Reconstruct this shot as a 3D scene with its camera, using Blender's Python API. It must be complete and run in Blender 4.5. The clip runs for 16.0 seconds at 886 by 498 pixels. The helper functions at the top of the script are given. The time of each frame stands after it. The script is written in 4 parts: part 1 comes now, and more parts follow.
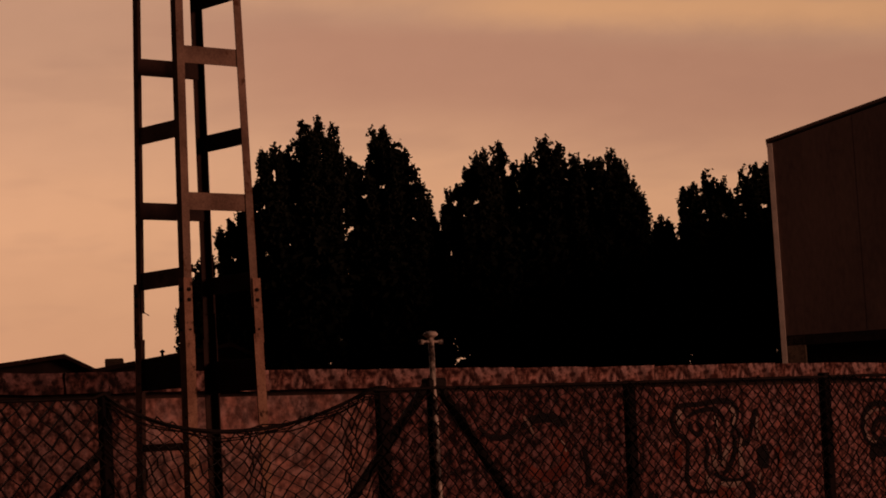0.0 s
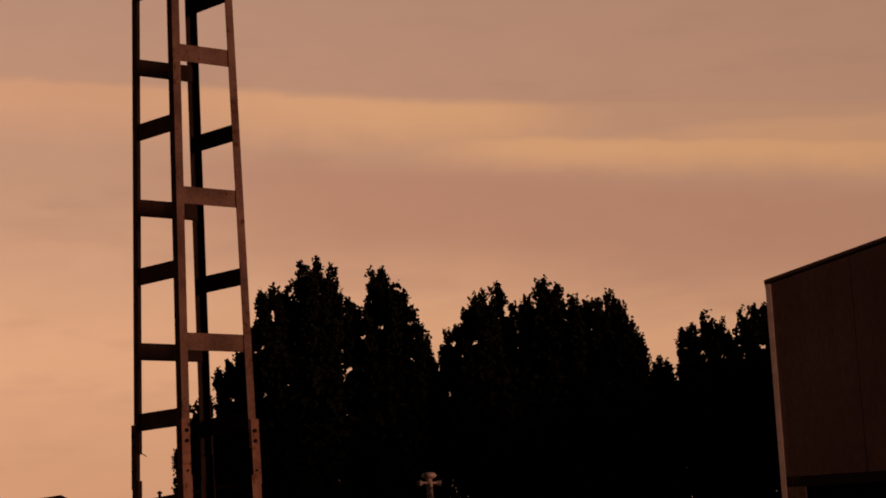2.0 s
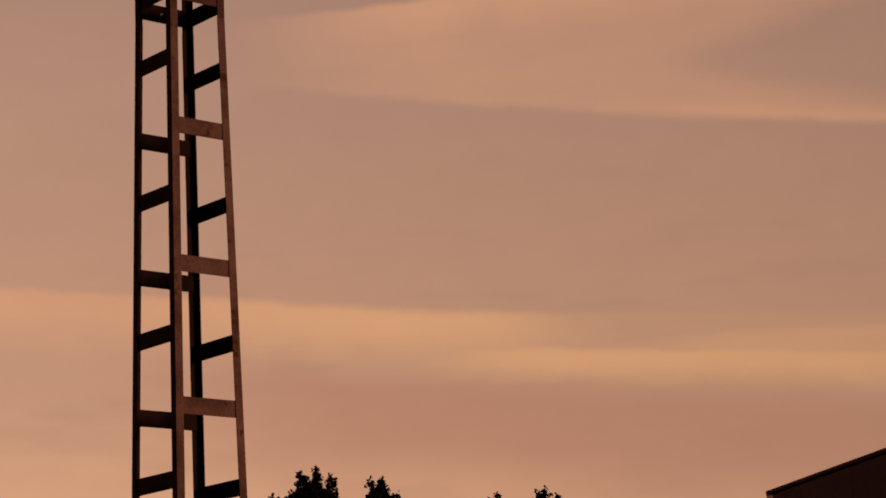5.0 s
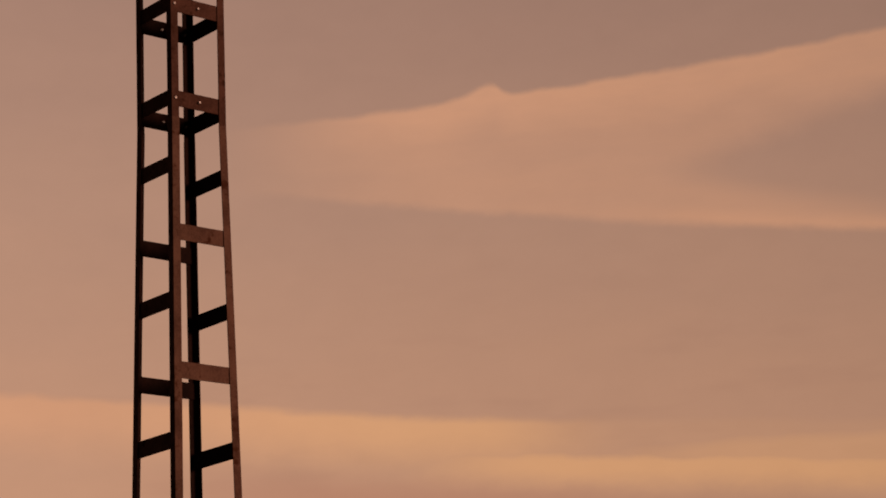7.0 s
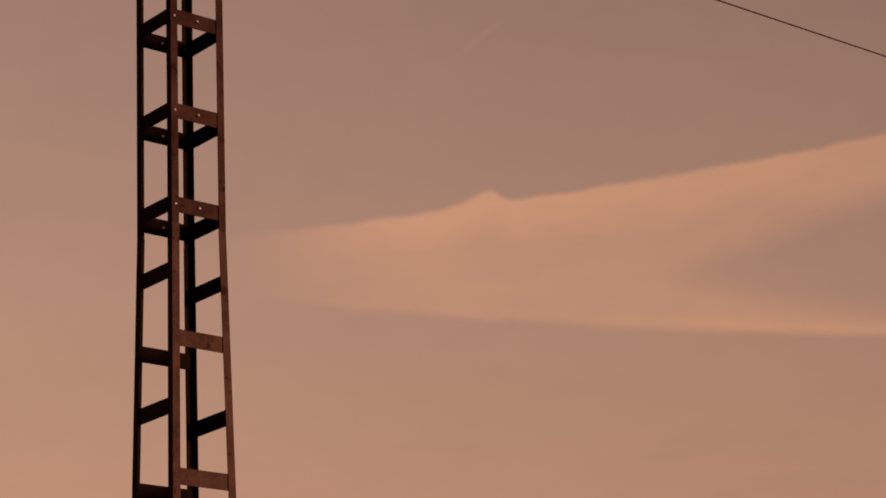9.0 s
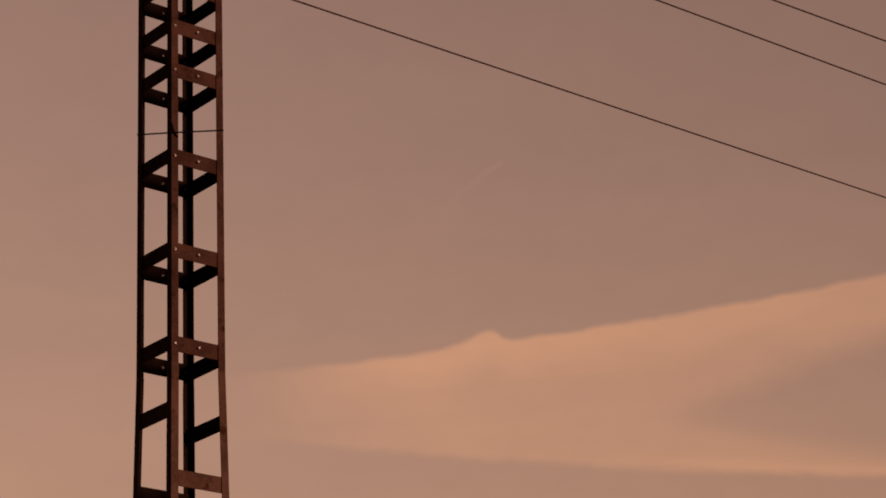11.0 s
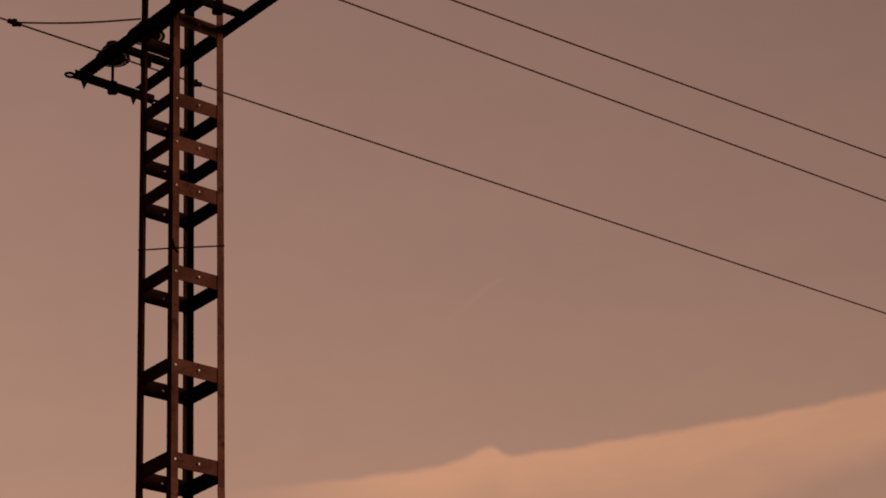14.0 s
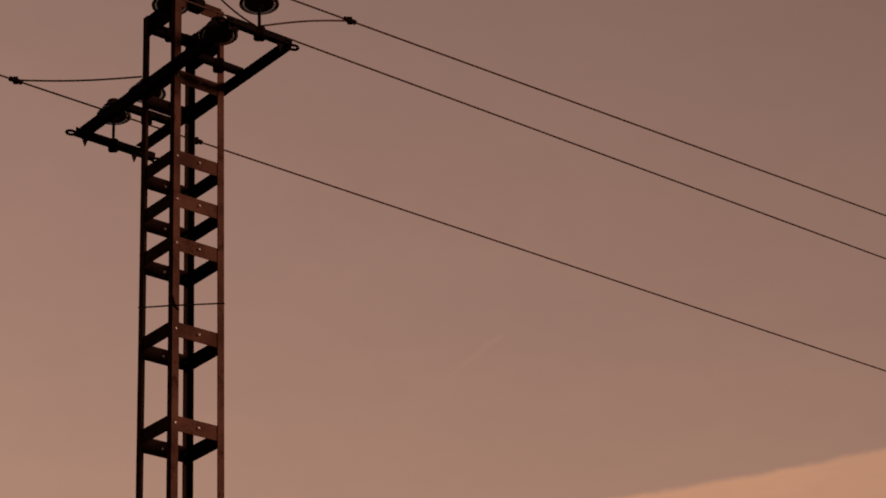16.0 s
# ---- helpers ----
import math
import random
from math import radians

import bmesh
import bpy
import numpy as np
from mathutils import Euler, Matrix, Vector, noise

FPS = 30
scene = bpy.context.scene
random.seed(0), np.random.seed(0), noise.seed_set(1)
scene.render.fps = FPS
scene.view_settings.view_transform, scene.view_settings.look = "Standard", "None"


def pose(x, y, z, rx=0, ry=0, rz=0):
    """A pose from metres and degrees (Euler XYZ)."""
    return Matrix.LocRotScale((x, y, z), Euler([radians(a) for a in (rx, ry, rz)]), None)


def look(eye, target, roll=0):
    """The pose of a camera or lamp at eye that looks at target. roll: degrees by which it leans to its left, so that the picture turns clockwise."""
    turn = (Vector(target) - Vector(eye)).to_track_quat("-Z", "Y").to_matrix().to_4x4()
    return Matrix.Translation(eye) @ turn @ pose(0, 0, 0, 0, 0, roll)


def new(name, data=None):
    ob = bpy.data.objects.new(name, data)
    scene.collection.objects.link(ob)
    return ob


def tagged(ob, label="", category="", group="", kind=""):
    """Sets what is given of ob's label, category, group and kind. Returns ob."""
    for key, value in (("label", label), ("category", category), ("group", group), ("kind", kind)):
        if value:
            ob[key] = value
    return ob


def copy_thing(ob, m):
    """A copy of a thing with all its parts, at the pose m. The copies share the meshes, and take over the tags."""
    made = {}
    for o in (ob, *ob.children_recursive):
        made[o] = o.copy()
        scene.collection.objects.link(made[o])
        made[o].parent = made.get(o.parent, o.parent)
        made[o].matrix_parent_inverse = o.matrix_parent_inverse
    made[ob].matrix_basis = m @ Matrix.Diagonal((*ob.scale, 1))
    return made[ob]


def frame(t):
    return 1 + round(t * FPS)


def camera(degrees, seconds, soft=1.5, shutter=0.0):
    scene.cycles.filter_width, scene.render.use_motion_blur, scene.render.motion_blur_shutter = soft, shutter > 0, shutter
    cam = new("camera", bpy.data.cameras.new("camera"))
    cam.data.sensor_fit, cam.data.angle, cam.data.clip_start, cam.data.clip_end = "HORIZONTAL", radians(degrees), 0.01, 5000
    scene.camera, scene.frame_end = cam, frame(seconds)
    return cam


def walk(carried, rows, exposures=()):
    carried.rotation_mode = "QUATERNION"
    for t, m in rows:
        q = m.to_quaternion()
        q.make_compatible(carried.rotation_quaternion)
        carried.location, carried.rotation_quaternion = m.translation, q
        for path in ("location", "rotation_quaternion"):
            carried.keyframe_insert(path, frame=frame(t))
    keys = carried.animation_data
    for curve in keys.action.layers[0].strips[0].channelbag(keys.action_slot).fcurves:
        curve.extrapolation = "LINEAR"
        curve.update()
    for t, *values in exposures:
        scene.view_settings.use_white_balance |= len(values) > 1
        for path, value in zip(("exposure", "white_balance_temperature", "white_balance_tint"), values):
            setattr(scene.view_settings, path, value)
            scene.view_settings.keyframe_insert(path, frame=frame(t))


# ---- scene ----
cam = camera(21.15, 16.0, soft=1.8)
EYE = (0.0, 0.0, 1.6)
ROLL = -2.62


def aim(yaw, pitch):
    """The pose at the tripod, yaw degrees to the right of north and pitch degrees up."""
    a, b = radians(yaw), radians(pitch)
    way = Vector((math.sin(a) * math.cos(b), math.cos(a) * math.cos(b), math.sin(b)))
    return look(EYE, Vector(EYE) + way, ROLL)


PATH = [
    (0.0, 5.980, 4.737), (0.5, 6.018, 5.608), (1.0, 6.073, 6.471), (1.5, 6.125, 7.237), (2.0, 6.169, 8.126),
    (2.5, 6.201, 8.979), (3.0, 6.251, 9.983), (3.5, 6.294, 10.857), (4.0, 6.337, 11.725), (6.3, 6.457, 14.835),
    (6.5, 6.468, 15.102), (7.0, 6.500, 15.778), (7.5, 6.524, 16.332), (8.0, 6.559, 16.934), (8.5, 6.598, 17.602),
    (9.0, 6.634, 18.334), (11.5, 6.836, 22.431), (12.0, 6.858, 23.015), (12.5, 6.878, 23.435), (13.0, 6.895, 23.784),
    (13.5, 6.912, 24.142), (14.0, 6.931, 24.493), (14.5, 6.942, 24.808), (15.0, 6.962, 25.160), (15.5, 6.984, 25.517),
    (16.0, 6.994, 25.881),
]
walk(cam, [(t, aim(y, p)) for t, y, p in PATH])

# ---- light ----
SUN_AZ, SUN_EL = 124.0, 9.0          # degrees from north towards east, degrees up
sun = new("sun", bpy.data.lights.new("sun", "SUN"))
sun.data.energy, sun.data.angle, sun.data.color = 0.92, radians(16), (1.0, 0.51, 0.36)
_a, _e = radians(SUN_AZ), radians(SUN_EL)
sun.matrix_world = look((0, 0, 30), (-math.sin(_a) * math.cos(_e), -math.cos(_a) * math.cos(_e), 30 - math.sin(_e)))


class Nodes:
    """Short ways to wire nodes."""

    def __init__(self, tree):
        self.t = tree
        tree.nodes.clear()

    def add(self, kind, **inputs):
        n = self.t.nodes.new(kind)
        for k, v in inputs.items():
            self.put(n.inputs[k.replace("_", " ")], v)
        return n

    def put(self, socket, v):
        if isinstance(v, bpy.types.NodeSocket):
            self.t.links.new(v, socket)
        else:
            socket.default_value = v

    def m(self, op, a, b=0.0, c=0.0):
        n = self.t.nodes.new("ShaderNodeMath")
        n.operation = op
        for s, v in zip(n.inputs, (a, b, c)):
            self.put(s, v)
        return n.outputs[0]

    def step(self, v, lo, hi):
        n = self.t.nodes.new("ShaderNodeMapRange")
        n.interpolation_type = "SMOOTHSTEP"
        for s, x in zip(n.inputs, (v, lo, hi, 0.0, 1.0)):
            self.put(s, x)
        return n.outputs[0]

    def mix(self, f, a, b, blend="MIX"):
        n = self.t.nodes.new("ShaderNodeMix")
        n.data_type, n.blend_type = "RGBA", blend
        self.put(n.inputs[0], f)
        self.put(n.inputs[6], a)
        self.put(n.inputs[7], b)
        return n.outputs[2]

    def noise(self, vec, scale, detail=4.0, rough=0.55):
        n = self.t.nodes.new("ShaderNodeTexNoise")
        self.put(n.inputs["Vector"], vec)
        n.inputs["Scale"].default_value, n.inputs["Detail"].default_value, n.inputs["Roughness"].default_value = scale, detail, rough
        return n.outputs[0]

    def ramp(self, f, stops):
        n = self.t.nodes.new("ShaderNodeValToRGB")
        self.put(n.inputs[0], f)
        el = n.color_ramp.elements
        while len(el) < len(stops):
            el.new(0.5)
        for e, (p, col) in zip(el, stops):
            e.position, e.color = p, (*col, 1)
        return n.outputs[0]


def build_world():
    w = bpy.data.worlds.new("evening_sky")
    scene.world = w
    w.use_nodes = True
    k = Nodes(w.node_tree)
    co = k.add("ShaderNodeTexCoord").outputs["Generated"]
    sep = k.add("ShaderNodeSeparateXYZ", Vector=co)
    x, y, z = sep.outputs
    deg = 180 / math.pi
    az = k.m("MULTIPLY", k.m("ARCTAN2", x, y), deg)
    el = k.m("MULTIPLY", k.m("ARCSINE", z), deg)
    flat = k.add("ShaderNodeCombineXYZ", X=az, Y=k.m("MULTIPLY", el, 4.0), Z=0.0).outputs[0]
    puff = k.add("ShaderNodeCombineXYZ", X=az, Y=k.m("MULTIPLY", el, 1.6), Z=3.0).outputs[0]
    wob = k.m("SUBTRACT", k.noise(flat, 0.12, 3.0), 0.5)
    wob2 = k.m("SUBTRACT", k.noise(puff, 0.9, 5.0, 0.6), 0.5)
    # dusk veil: warm and bright low down, greyer higher up
    veil = k.ramp(k.m("DIVIDE", k.m("ADD", el, k.m("MULTIPLY", wob, 3.0)), 60.0), [
        (0.00, (0.56, 0.265, 0.148)), (0.06, (0.60, 0.30, 0.165)), (0.095, (0.675, 0.342, 0.187)), (0.125, (0.61, 0.315, 0.182)), (0.16, (0.505, 0.264, 0.162)), (0.28, (0.415, 0.231, 0.159)),
        (0.40, (0.321, 0.184, 0.139)), (0.54, (0.256, 0.147, 0.116)), (1.0, (0.15, 0.09, 0.08))])
    # long thin layers
    lay = k.step(k.m("ADD", k.noise(flat, 0.19, 3.0), 0.0), 0.50, 0.66)
    low = k.m("SUBTRACT", 1.0, k.step(el, 12.0, 17.0))
    veil = k.mix(k.m("MULTIPLY", k.m("MULTIPLY", lay, low), 0.17), veil, (0.36, 0.185, 0.125, 1))
    # two overlapping sunlit streaks over a rosier, dimmer layer
    mid = k.m("ADD", k.m("MULTIPLY", az, -0.100), 11.5)
    off = k.m("SUBTRACT", k.m("ADD", el, k.m("MULTIPLY", wob, 1.2)), mid)
    under = k.m("MULTIPLY", k.step(off, -4.3, -2.2), k.m("SUBTRACT", 1.0, k.step(off, -1.3, -0.4)))
    veil = k.mix(k.m("MULTIPLY", k.m("MULTIPLY", under, k.step(az, -3.0, 4.0)), 0.78), veil, (0.45, 0.213, 0.135, 1))
    ripple = k.m("ADD", k.m("MULTIPLY", wob, 0.40), k.m("MULTIPLY", wob2, 0.30))
    offa = k.m("SUBTRACT", k.m("ADD", el, ripple), k.m("ADD", k.m("MULTIPLY", az, -0.068), 12.2))
    upper = k.m("MULTIPLY", k.step(offa, -1.75, -0.30), k.m("SUBTRACT", 1.0, k.step(offa, -0.16, 0.14)))
    upper = k.m("MULTIPLY", upper, k.m("SUBTRACT", 1.0, k.m("MULTIPLY", k.step(az, 7.0, 11.0), 0.85)))
    upper = k.m("MULTIPLY", upper, k.m("ADD", 0.70, k.m("MULTIPLY", k.step(az, -2.0, 3.0), 0.22)))
    offb = k.m("SUBTRACT", k.m("ADD", el, ripple), k.m("ADD", k.m("MULTIPLY", az, -0.072), 11.15))
    lower = k.m("MULTIPLY", k.step(offb, -0.85, -0.08), k.m("SUBTRACT", 1.0, k.step(offb, 0.02, 0.34)))
    wisp = k.m("MULTIPLY", k.m("MULTIPLY", k.step(offb, -0.3, 0.2), k.m("SUBTRACT", 1.0, k.step(k.m("ADD", el, ripple), 10.55, 11.0))), k.m("MULTIPLY", k.step(az, 8.0, 14.0), 0.55))
    lower = k.m("MULTIPLY", k.m("MAXIMUM", lower, wisp), k.step(az, 4.0, 9.0))
    band = k.m("MAXIMUM", upper, lower)
    veil = k.mix(k.m("MULTIPLY", band, 0.86), veil, k.mix(k.step(az, -3.0, 6.0), (0.645, 0.308, 0.162, 1), (0.685, 0.345, 0.166, 1)))
    # spreading trail with a small knot on its upper edge
    e2 = k.m("ADD", el, k.m("MULTIPLY", wob2, 0.24))
    da = k.m("SUBTRACT", az, 7.86)
    wide = k.m("SUBTRACT", 0.70, k.m("MULTIPLY", k.step(da, -0.1, 0.3), 0.34))
    knot = k.m("MULTIPLY", k.m("EXPONENT", k.m("MULTIPLY", k.m("POWER", k.m("DIVIDE", da, wide), 2.0), -1.0)), 0.31)
    up = k.m("ADD", k.m("ADD", k.m("MULTIPLY", az, 0.0865), 18.74), knot)
    lo = k.m("ADD", k.m("MULTIPLY", az, -0.1135), 17.45)
    du, dl = k.m("SUBTRACT", up, e2), k.m("SUBTRACT", e2, lo)
    trail = k.m("MULTIPLY", k.step(du, -0.04, 0.17), k.step(dl, -0.12, 0.20))
    gu = k.m("SUBTRACT", k.m("ADD", k.m("MULTIPLY", az, 0.242), 14.72), e2)
    gl = k.m("SUBTRACT", e2, k.m("ADD", k.m("MULTIPLY", az, -0.226), 19.72))
    gap = k.m("MULTIPLY", k.m("MULTIPLY", k.step(gu, -0.25, 0.75), k.step(gl, -0.15, 0.65)), k.step(az, 10.0, 15.0))
    trail = k.m("MULTIPLY", trail, k.m("SUBTRACT", 1.0, k.m("MULTIPLY", gap, 0.90)))
    trail = k.m("MULTIPLY", trail, k.m("MULTIPLY", k.step(az, 0.3, 6.8), k.m("SUBTRACT", 1.0, k.step(az, 30.0, 70.0))))
    combed = k.add("ShaderNodeCombineXYZ", X=k.m("MULTIPLY", az, 0.5), Y=k.m("MULTIPLY", k.m("SUBTRACT", el, k.m("MULTIPLY", az, 0.05)), 2.6), Z=1.0).outputs[0]
    trail = k.m("MULTIPLY", trail, k.m("ADD", 0.68, k.m("MULTIPLY", k.noise(combed, 0.55, 5.0, 0.6), 0.62)))
    rim = k.m("ADD", k.m("SUBTRACT", 1.0, k.step(du, 0.1, 1.7)), k.m("MULTIPLY", k.m("SUBTRACT", 1.0, k.step(dl, 0.05, 0.55)), k.step(az, 9.0, 15.0)))
    veil = k.mix(k.m("MULTIPLY", trail, k.m("ADD", 0.46, k.m("MULTIPLY", k.m("MINIMUM", rim, 1.0), 0.32))), veil, (0.64, 0.315, 0.182, 1))
    # faint curl high up
    d3 = k.m("ABSOLUTE", k.m("SUBTRACT", k.m("ADD", e2, k.m("MULTIPLY", wob2, 0.3)), k.m("ADD", k.m("MULTIPLY", az, 0.64), 18.31)))
    curl = k.m("MULTIPLY", k.m("SUBTRACT", 1.0, k.step(d3, 0.0, 0.15)), k.m("MULTIPLY", k.step(az, 6.2, 8.1), k.m("SUBTRACT", 1.0, k.step(az, 8.35, 8.65))))
    veil = k.mix(k.m("MULTIPLY", curl, 0.11), veil, (0.5, 0.27, 0.19, 1))
    mott = k.m("ADD", 1.0, k.m("MULTIPLY", wob2, 0.07))
    veil = k.mix(1.0, veil, k.add("ShaderNodeCombineColor", Red=mott, Green=mott, Blue=mott).outputs[0], "MULTIPLY")
    # brighter to the west of the view, fading to dusk all round
    side = k.m("MULTIPLY", k.m("ADD", 1.092, k.m("MULTIPLY", az, -0.0098)), 1.0)
    side = k.m("MAXIMUM", k.m("MINIMUM", side, 1.25), 0.25)
    dusk = k.m("ADD", 0.05, k.m("MULTIPLY", k.step(y, 0.0, 0.9), 0.95))
    gain = k.m("MULTIPLY", k.m("MULTIPLY", side, dusk), k.m("ADD", 0.15, k.m("MULTIPLY", k.step(az, -60.0, -12.0), 0.85)))
    veil = k.mix(1.0, veil, k.add("ShaderNodeCombineColor", Red=gain, Green=gain, Blue=gain).outputs[0], "MULTIPLY")
    sky = w.node_tree.nodes.new("ShaderNodeTexSky")
    sky.sky_type, sky.sun_disc = "NISHITA", False
    sky.sun_elevation, sky.sun_rotation, sky.dust_density = radians(SUN_EL), radians(SUN_AZ), 4.0
    b1 = k.add("ShaderNodeBackground", Color=sky.outputs[0], Strength=0.05)
    b2 = k.add("ShaderNodeBackground", Color=veil, Strength=1.0)
    ms = k.add("ShaderNodeMixShader", Fac=0.97)
    w.node_tree.links.new(b1.outputs[0], ms.inputs[1])
    w.node_tree.links.new(b2.outputs[0], ms.inputs[2])
    out = k.add("ShaderNodeOutputWorld")
    w.node_tree.links.new(ms.outputs[0], out.inputs[0])


build_world()


# ---- materials ----
def material(name, dark, light, scale=4.0, rough=0.8, metal=0.0, bump=0.2, fine=60.0, spot=None, vary=0.0, stretch=(1, 1, 1), grain=0.3, sharp=0.17, mottle=0.0):
    """A worn surface: two colours mixed by large stains and fine grain, with a relief of its own."""
    mat = bpy.data.materials.new(name)
    mat.use_nodes = True
    k = Nodes(mat.node_tree)
    co = k.add("ShaderNodeTexCoord").outputs["Object"]
    co = k.add("ShaderNodeMapping", Vector=co, Scale=stretch).outputs[0]
    a = k.noise(co, scale, 6.0, 0.6)
    b = k.noise(co, fine, 3.0, 0.6)
    f = k.m("ADD", k.m("MULTIPLY", a, 1.0 - grain), k.m("MULTIPLY", b, grain))
    col = k.mix(k.step(f, 0.5 - sharp, 0.5 + sharp), (*dark, 1), (*light, 1))
    if spot:
        s = k.step(k.noise(co, scale * 2.3, 5.0, 0.7), 0.56, 0.66)
        col = k.mix(s, col, (*spot, 1))
    if mottle:
        # blotches of older and newer paint, some redder, some greyer
        g = k.m("ADD", 1.0 - mottle, k.m("MULTIPLY", k.step(k.noise(co, 11.0, 3.0, 0.6), 0.34, 0.68), 2 * mottle))
        h = k.step(k.noise(co, 3.4, 4.0, 0.6), 0.40, 0.62)
        tint = k.mix(h, (1.06, 0.98, 0.98, 1), (0.98, 1.18, 1.34, 1))
        col = k.mix(1.0, k.mix(1.0, col, tint, "MULTIPLY"), k.add("ShaderNodeCombineColor", Red=g, Green=g, Blue=g).outputs[0], "MULTIPLY")
    if vary:
        r = k.add("ShaderNodeObjectInfo").outputs["Random"]
        g = k.m("ADD", 1.0 - vary, k.m("MULTIPLY", r, 2 * vary))
        col = k.mix(1.0, col, k.add("ShaderNodeCombineColor", Red=g, Green=g, Blue=g).outputs[0], "MULTIPLY")
    bs = k.add("ShaderNodeBsdfPrincipled", Base_Color=col, Metallic=metal)
    bs.inputs["Specular IOR Level"].default_value = 0.5 if rough < 0.65 else 0.12
    k.put(bs.inputs["Roughness"], k.m("ADD", rough - 0.12, k.m("MULTIPLY", a, 0.24)))
    if bump:
        n = k.add("ShaderNodeBump", Strength=bump, Distance=0.02, Height=f)
        k.put(bs.inputs["Normal"], n.outputs[0])
    out = k.add("ShaderNodeOutputMaterial")
    mat.node_tree.links.new(bs.outputs[0], out.inputs[0])
    return mat


RUST = material("rusty_painted_steel", (0.145, 0.075, 0.052), (0.355, 0.203, 0.145), 3.0, 0.75, 0.15, 0.25, 70, spot=(0.13, 0.05, 0.025))
# Rusty steel again, with the upper pylon's dimmer exposure put into its colour.
RUST_UP = material("dimmed_rusty_steel", (0.100, 0.046, 0.032), (0.265, 0.135, 0.096), 3.0, 0.75, 0.15, 0.25, 70, spot=(0.09, 0.036, 0.02))
RUST_LOW = material("rusty_splice_steel", (0.22, 0.095, 0.06), (0.50, 0.255, 0.17), 5.0, 0.8, 0.1, 0.3, 70, spot=(0.06, 0.025, 0.015))
# Shaded copy of the pylon steel, for its inward faces.
SHADED_STEEL = material("shaded_inner_steel", (0.020, 0.009, 0.007), (0.058, 0.026, 0.020), 5.0, 0.75, 0.1, 0.2, 60)
GALV = material("galvanised_bolt", (0.45, 0.42, 0.40), (0.70, 0.68, 0.65), 30, 0.4, 0.6, 0.1)
IRON = material("dark_iron", (0.008, 0.005, 0.004), (0.022, 0.013, 0.011), 6.0, 0.7, 0.3, 0.2)
CABLE = material("weathered_conductor", (0.10, 0.060, 0.048), (0.19, 0.118, 0.095), 8.0, 0.6, 0.5, 0.1)
PORCELAIN = material("brown_porcelain", (0.055, 0.022, 0.014), (0.09, 0.035, 0.022), 9.0, 0.22, 0.0, 0.03)
PLASTER = material("stained_plaster", (0.085, 0.033, 0.026), (0.36, 0.162, 0.126), 1.5, 0.92, 0.0, 0.7, 9, spot=(0.06, 0.022, 0.018), grain=0.5, sharp=0.14, mottle=0.45)
# Darker tone for the wall's left section.
PLASTER_DARK = material("dark_toned_plaster", (0.018, 0.006, 0.005), (0.19, 0.078, 0.062), 1.6, 0.92, 0.0, 0.8, 13, spot=(0.014, 0.005, 0.004), grain=0.65, sharp=0.09, mottle=0.50)
PLASTER_MAROON = material("maroon_plaster", (0.016, 0.005, 0.0045), (0.145, 0.052, 0.044), 1.2, 0.92, 0.0, 0.8, 11, spot=(0.02, 0.006, 0.006), grain=0.65, sharp=0.09, mottle=0.50)
PLASTER_ROSE = material("rose_plaster", (0.052, 0.018, 0.015), (0.225, 0.084, 0.069), 1.2, 0.92, 0.0, 0.8, 11, spot=(0.045, 0.014, 0.013), grain=0.65, sharp=0.10, mottle=0.50)
STONE = material("coping_stone", (0.045, 0.014, 0.011), (0.35, 0.146, 0.113), 7.0, 0.95, 0.0, 0.9, 13, spot=(0.03, 0.010, 0.008), vary=0.15, grain=0.6, sharp=0.10, stretch=(1.1, 0.42, 0.18), mottle=0.40)
STONE_DARK = material("dark_coping_stone", (0.016, 0.006, 0.005), (0.15, 0.055, 0.045), 7.0, 0.95, 0.0, 0.9, 13, spot=(0.012, 0.005, 0.004), vary=0.15, grain=0.6, sharp=0.10, stretch=(1.1, 0.42, 0.18), mottle=0.40)
SHADOW_MORTAR = material("shadow_dark_mortar", (0.02, 0.010, 0.008), (0.05, 0.026, 0.02), 6.0, 0.95, 0.0, 0.5)
CONCRETE = material("dark_post_concrete", (0.006, 0.003, 0.003), (0.018, 0.009, 0.008), 5.0, 0.9, 0.0, 0.4)
WIRE = material("old_fence_wire", (0.010, 0.006, 0.005), (0.028, 0.015, 0.012), 7.0, 0.7, 0.4, 0.1)
PAINT_PALE = material("pale_graffiti_paint", (0.12, 0.06, 0.05), (0.42, 0.27, 0.22), 3.0, 0.8, 0.0, 0.2, 30)
PAINT_DARK = material("dark_graffiti_paint", (0.004, 0.002, 0.002), (0.016, 0.007, 0.007), 3.0, 0.8, 0.0, 0.2, 30)
PAINT_RED = material("red_graffiti_paint", (0.06, 0.010, 0.008), (0.20, 0.045, 0.03), 3.0, 0.8, 0.0, 0.2, 30)
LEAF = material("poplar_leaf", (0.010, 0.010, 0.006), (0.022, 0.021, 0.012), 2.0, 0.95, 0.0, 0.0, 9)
BARK = material("tree_bark", (0.03, 0.022, 0.016), (0.08, 0.06, 0.045), 3.0, 0.95, 0.0, 0.6, 20, stretch=(1, 1, 0.2))
CLAD = material("brown_sheet_cladding", (0.050, 0.024, 0.019), (0.125, 0.066, 0.052), 0.35, 0.6, 0.1, 0.1, 14, stretch=(1, 1, 0.3))
FLASH = material("pale_corner_flashing", (0.60, 0.44, 0.36), (0.86, 0.66, 0.55), 2.0, 0.6, 0.1, 0.1, 20)
DIRT = material("dry_dirt", (0.10, 0.07, 0.05), (0.22, 0.16, 0.115), 0.8, 0.97, 0.0, 0.8, 12, spot=(0.06, 0.065, 0.03))
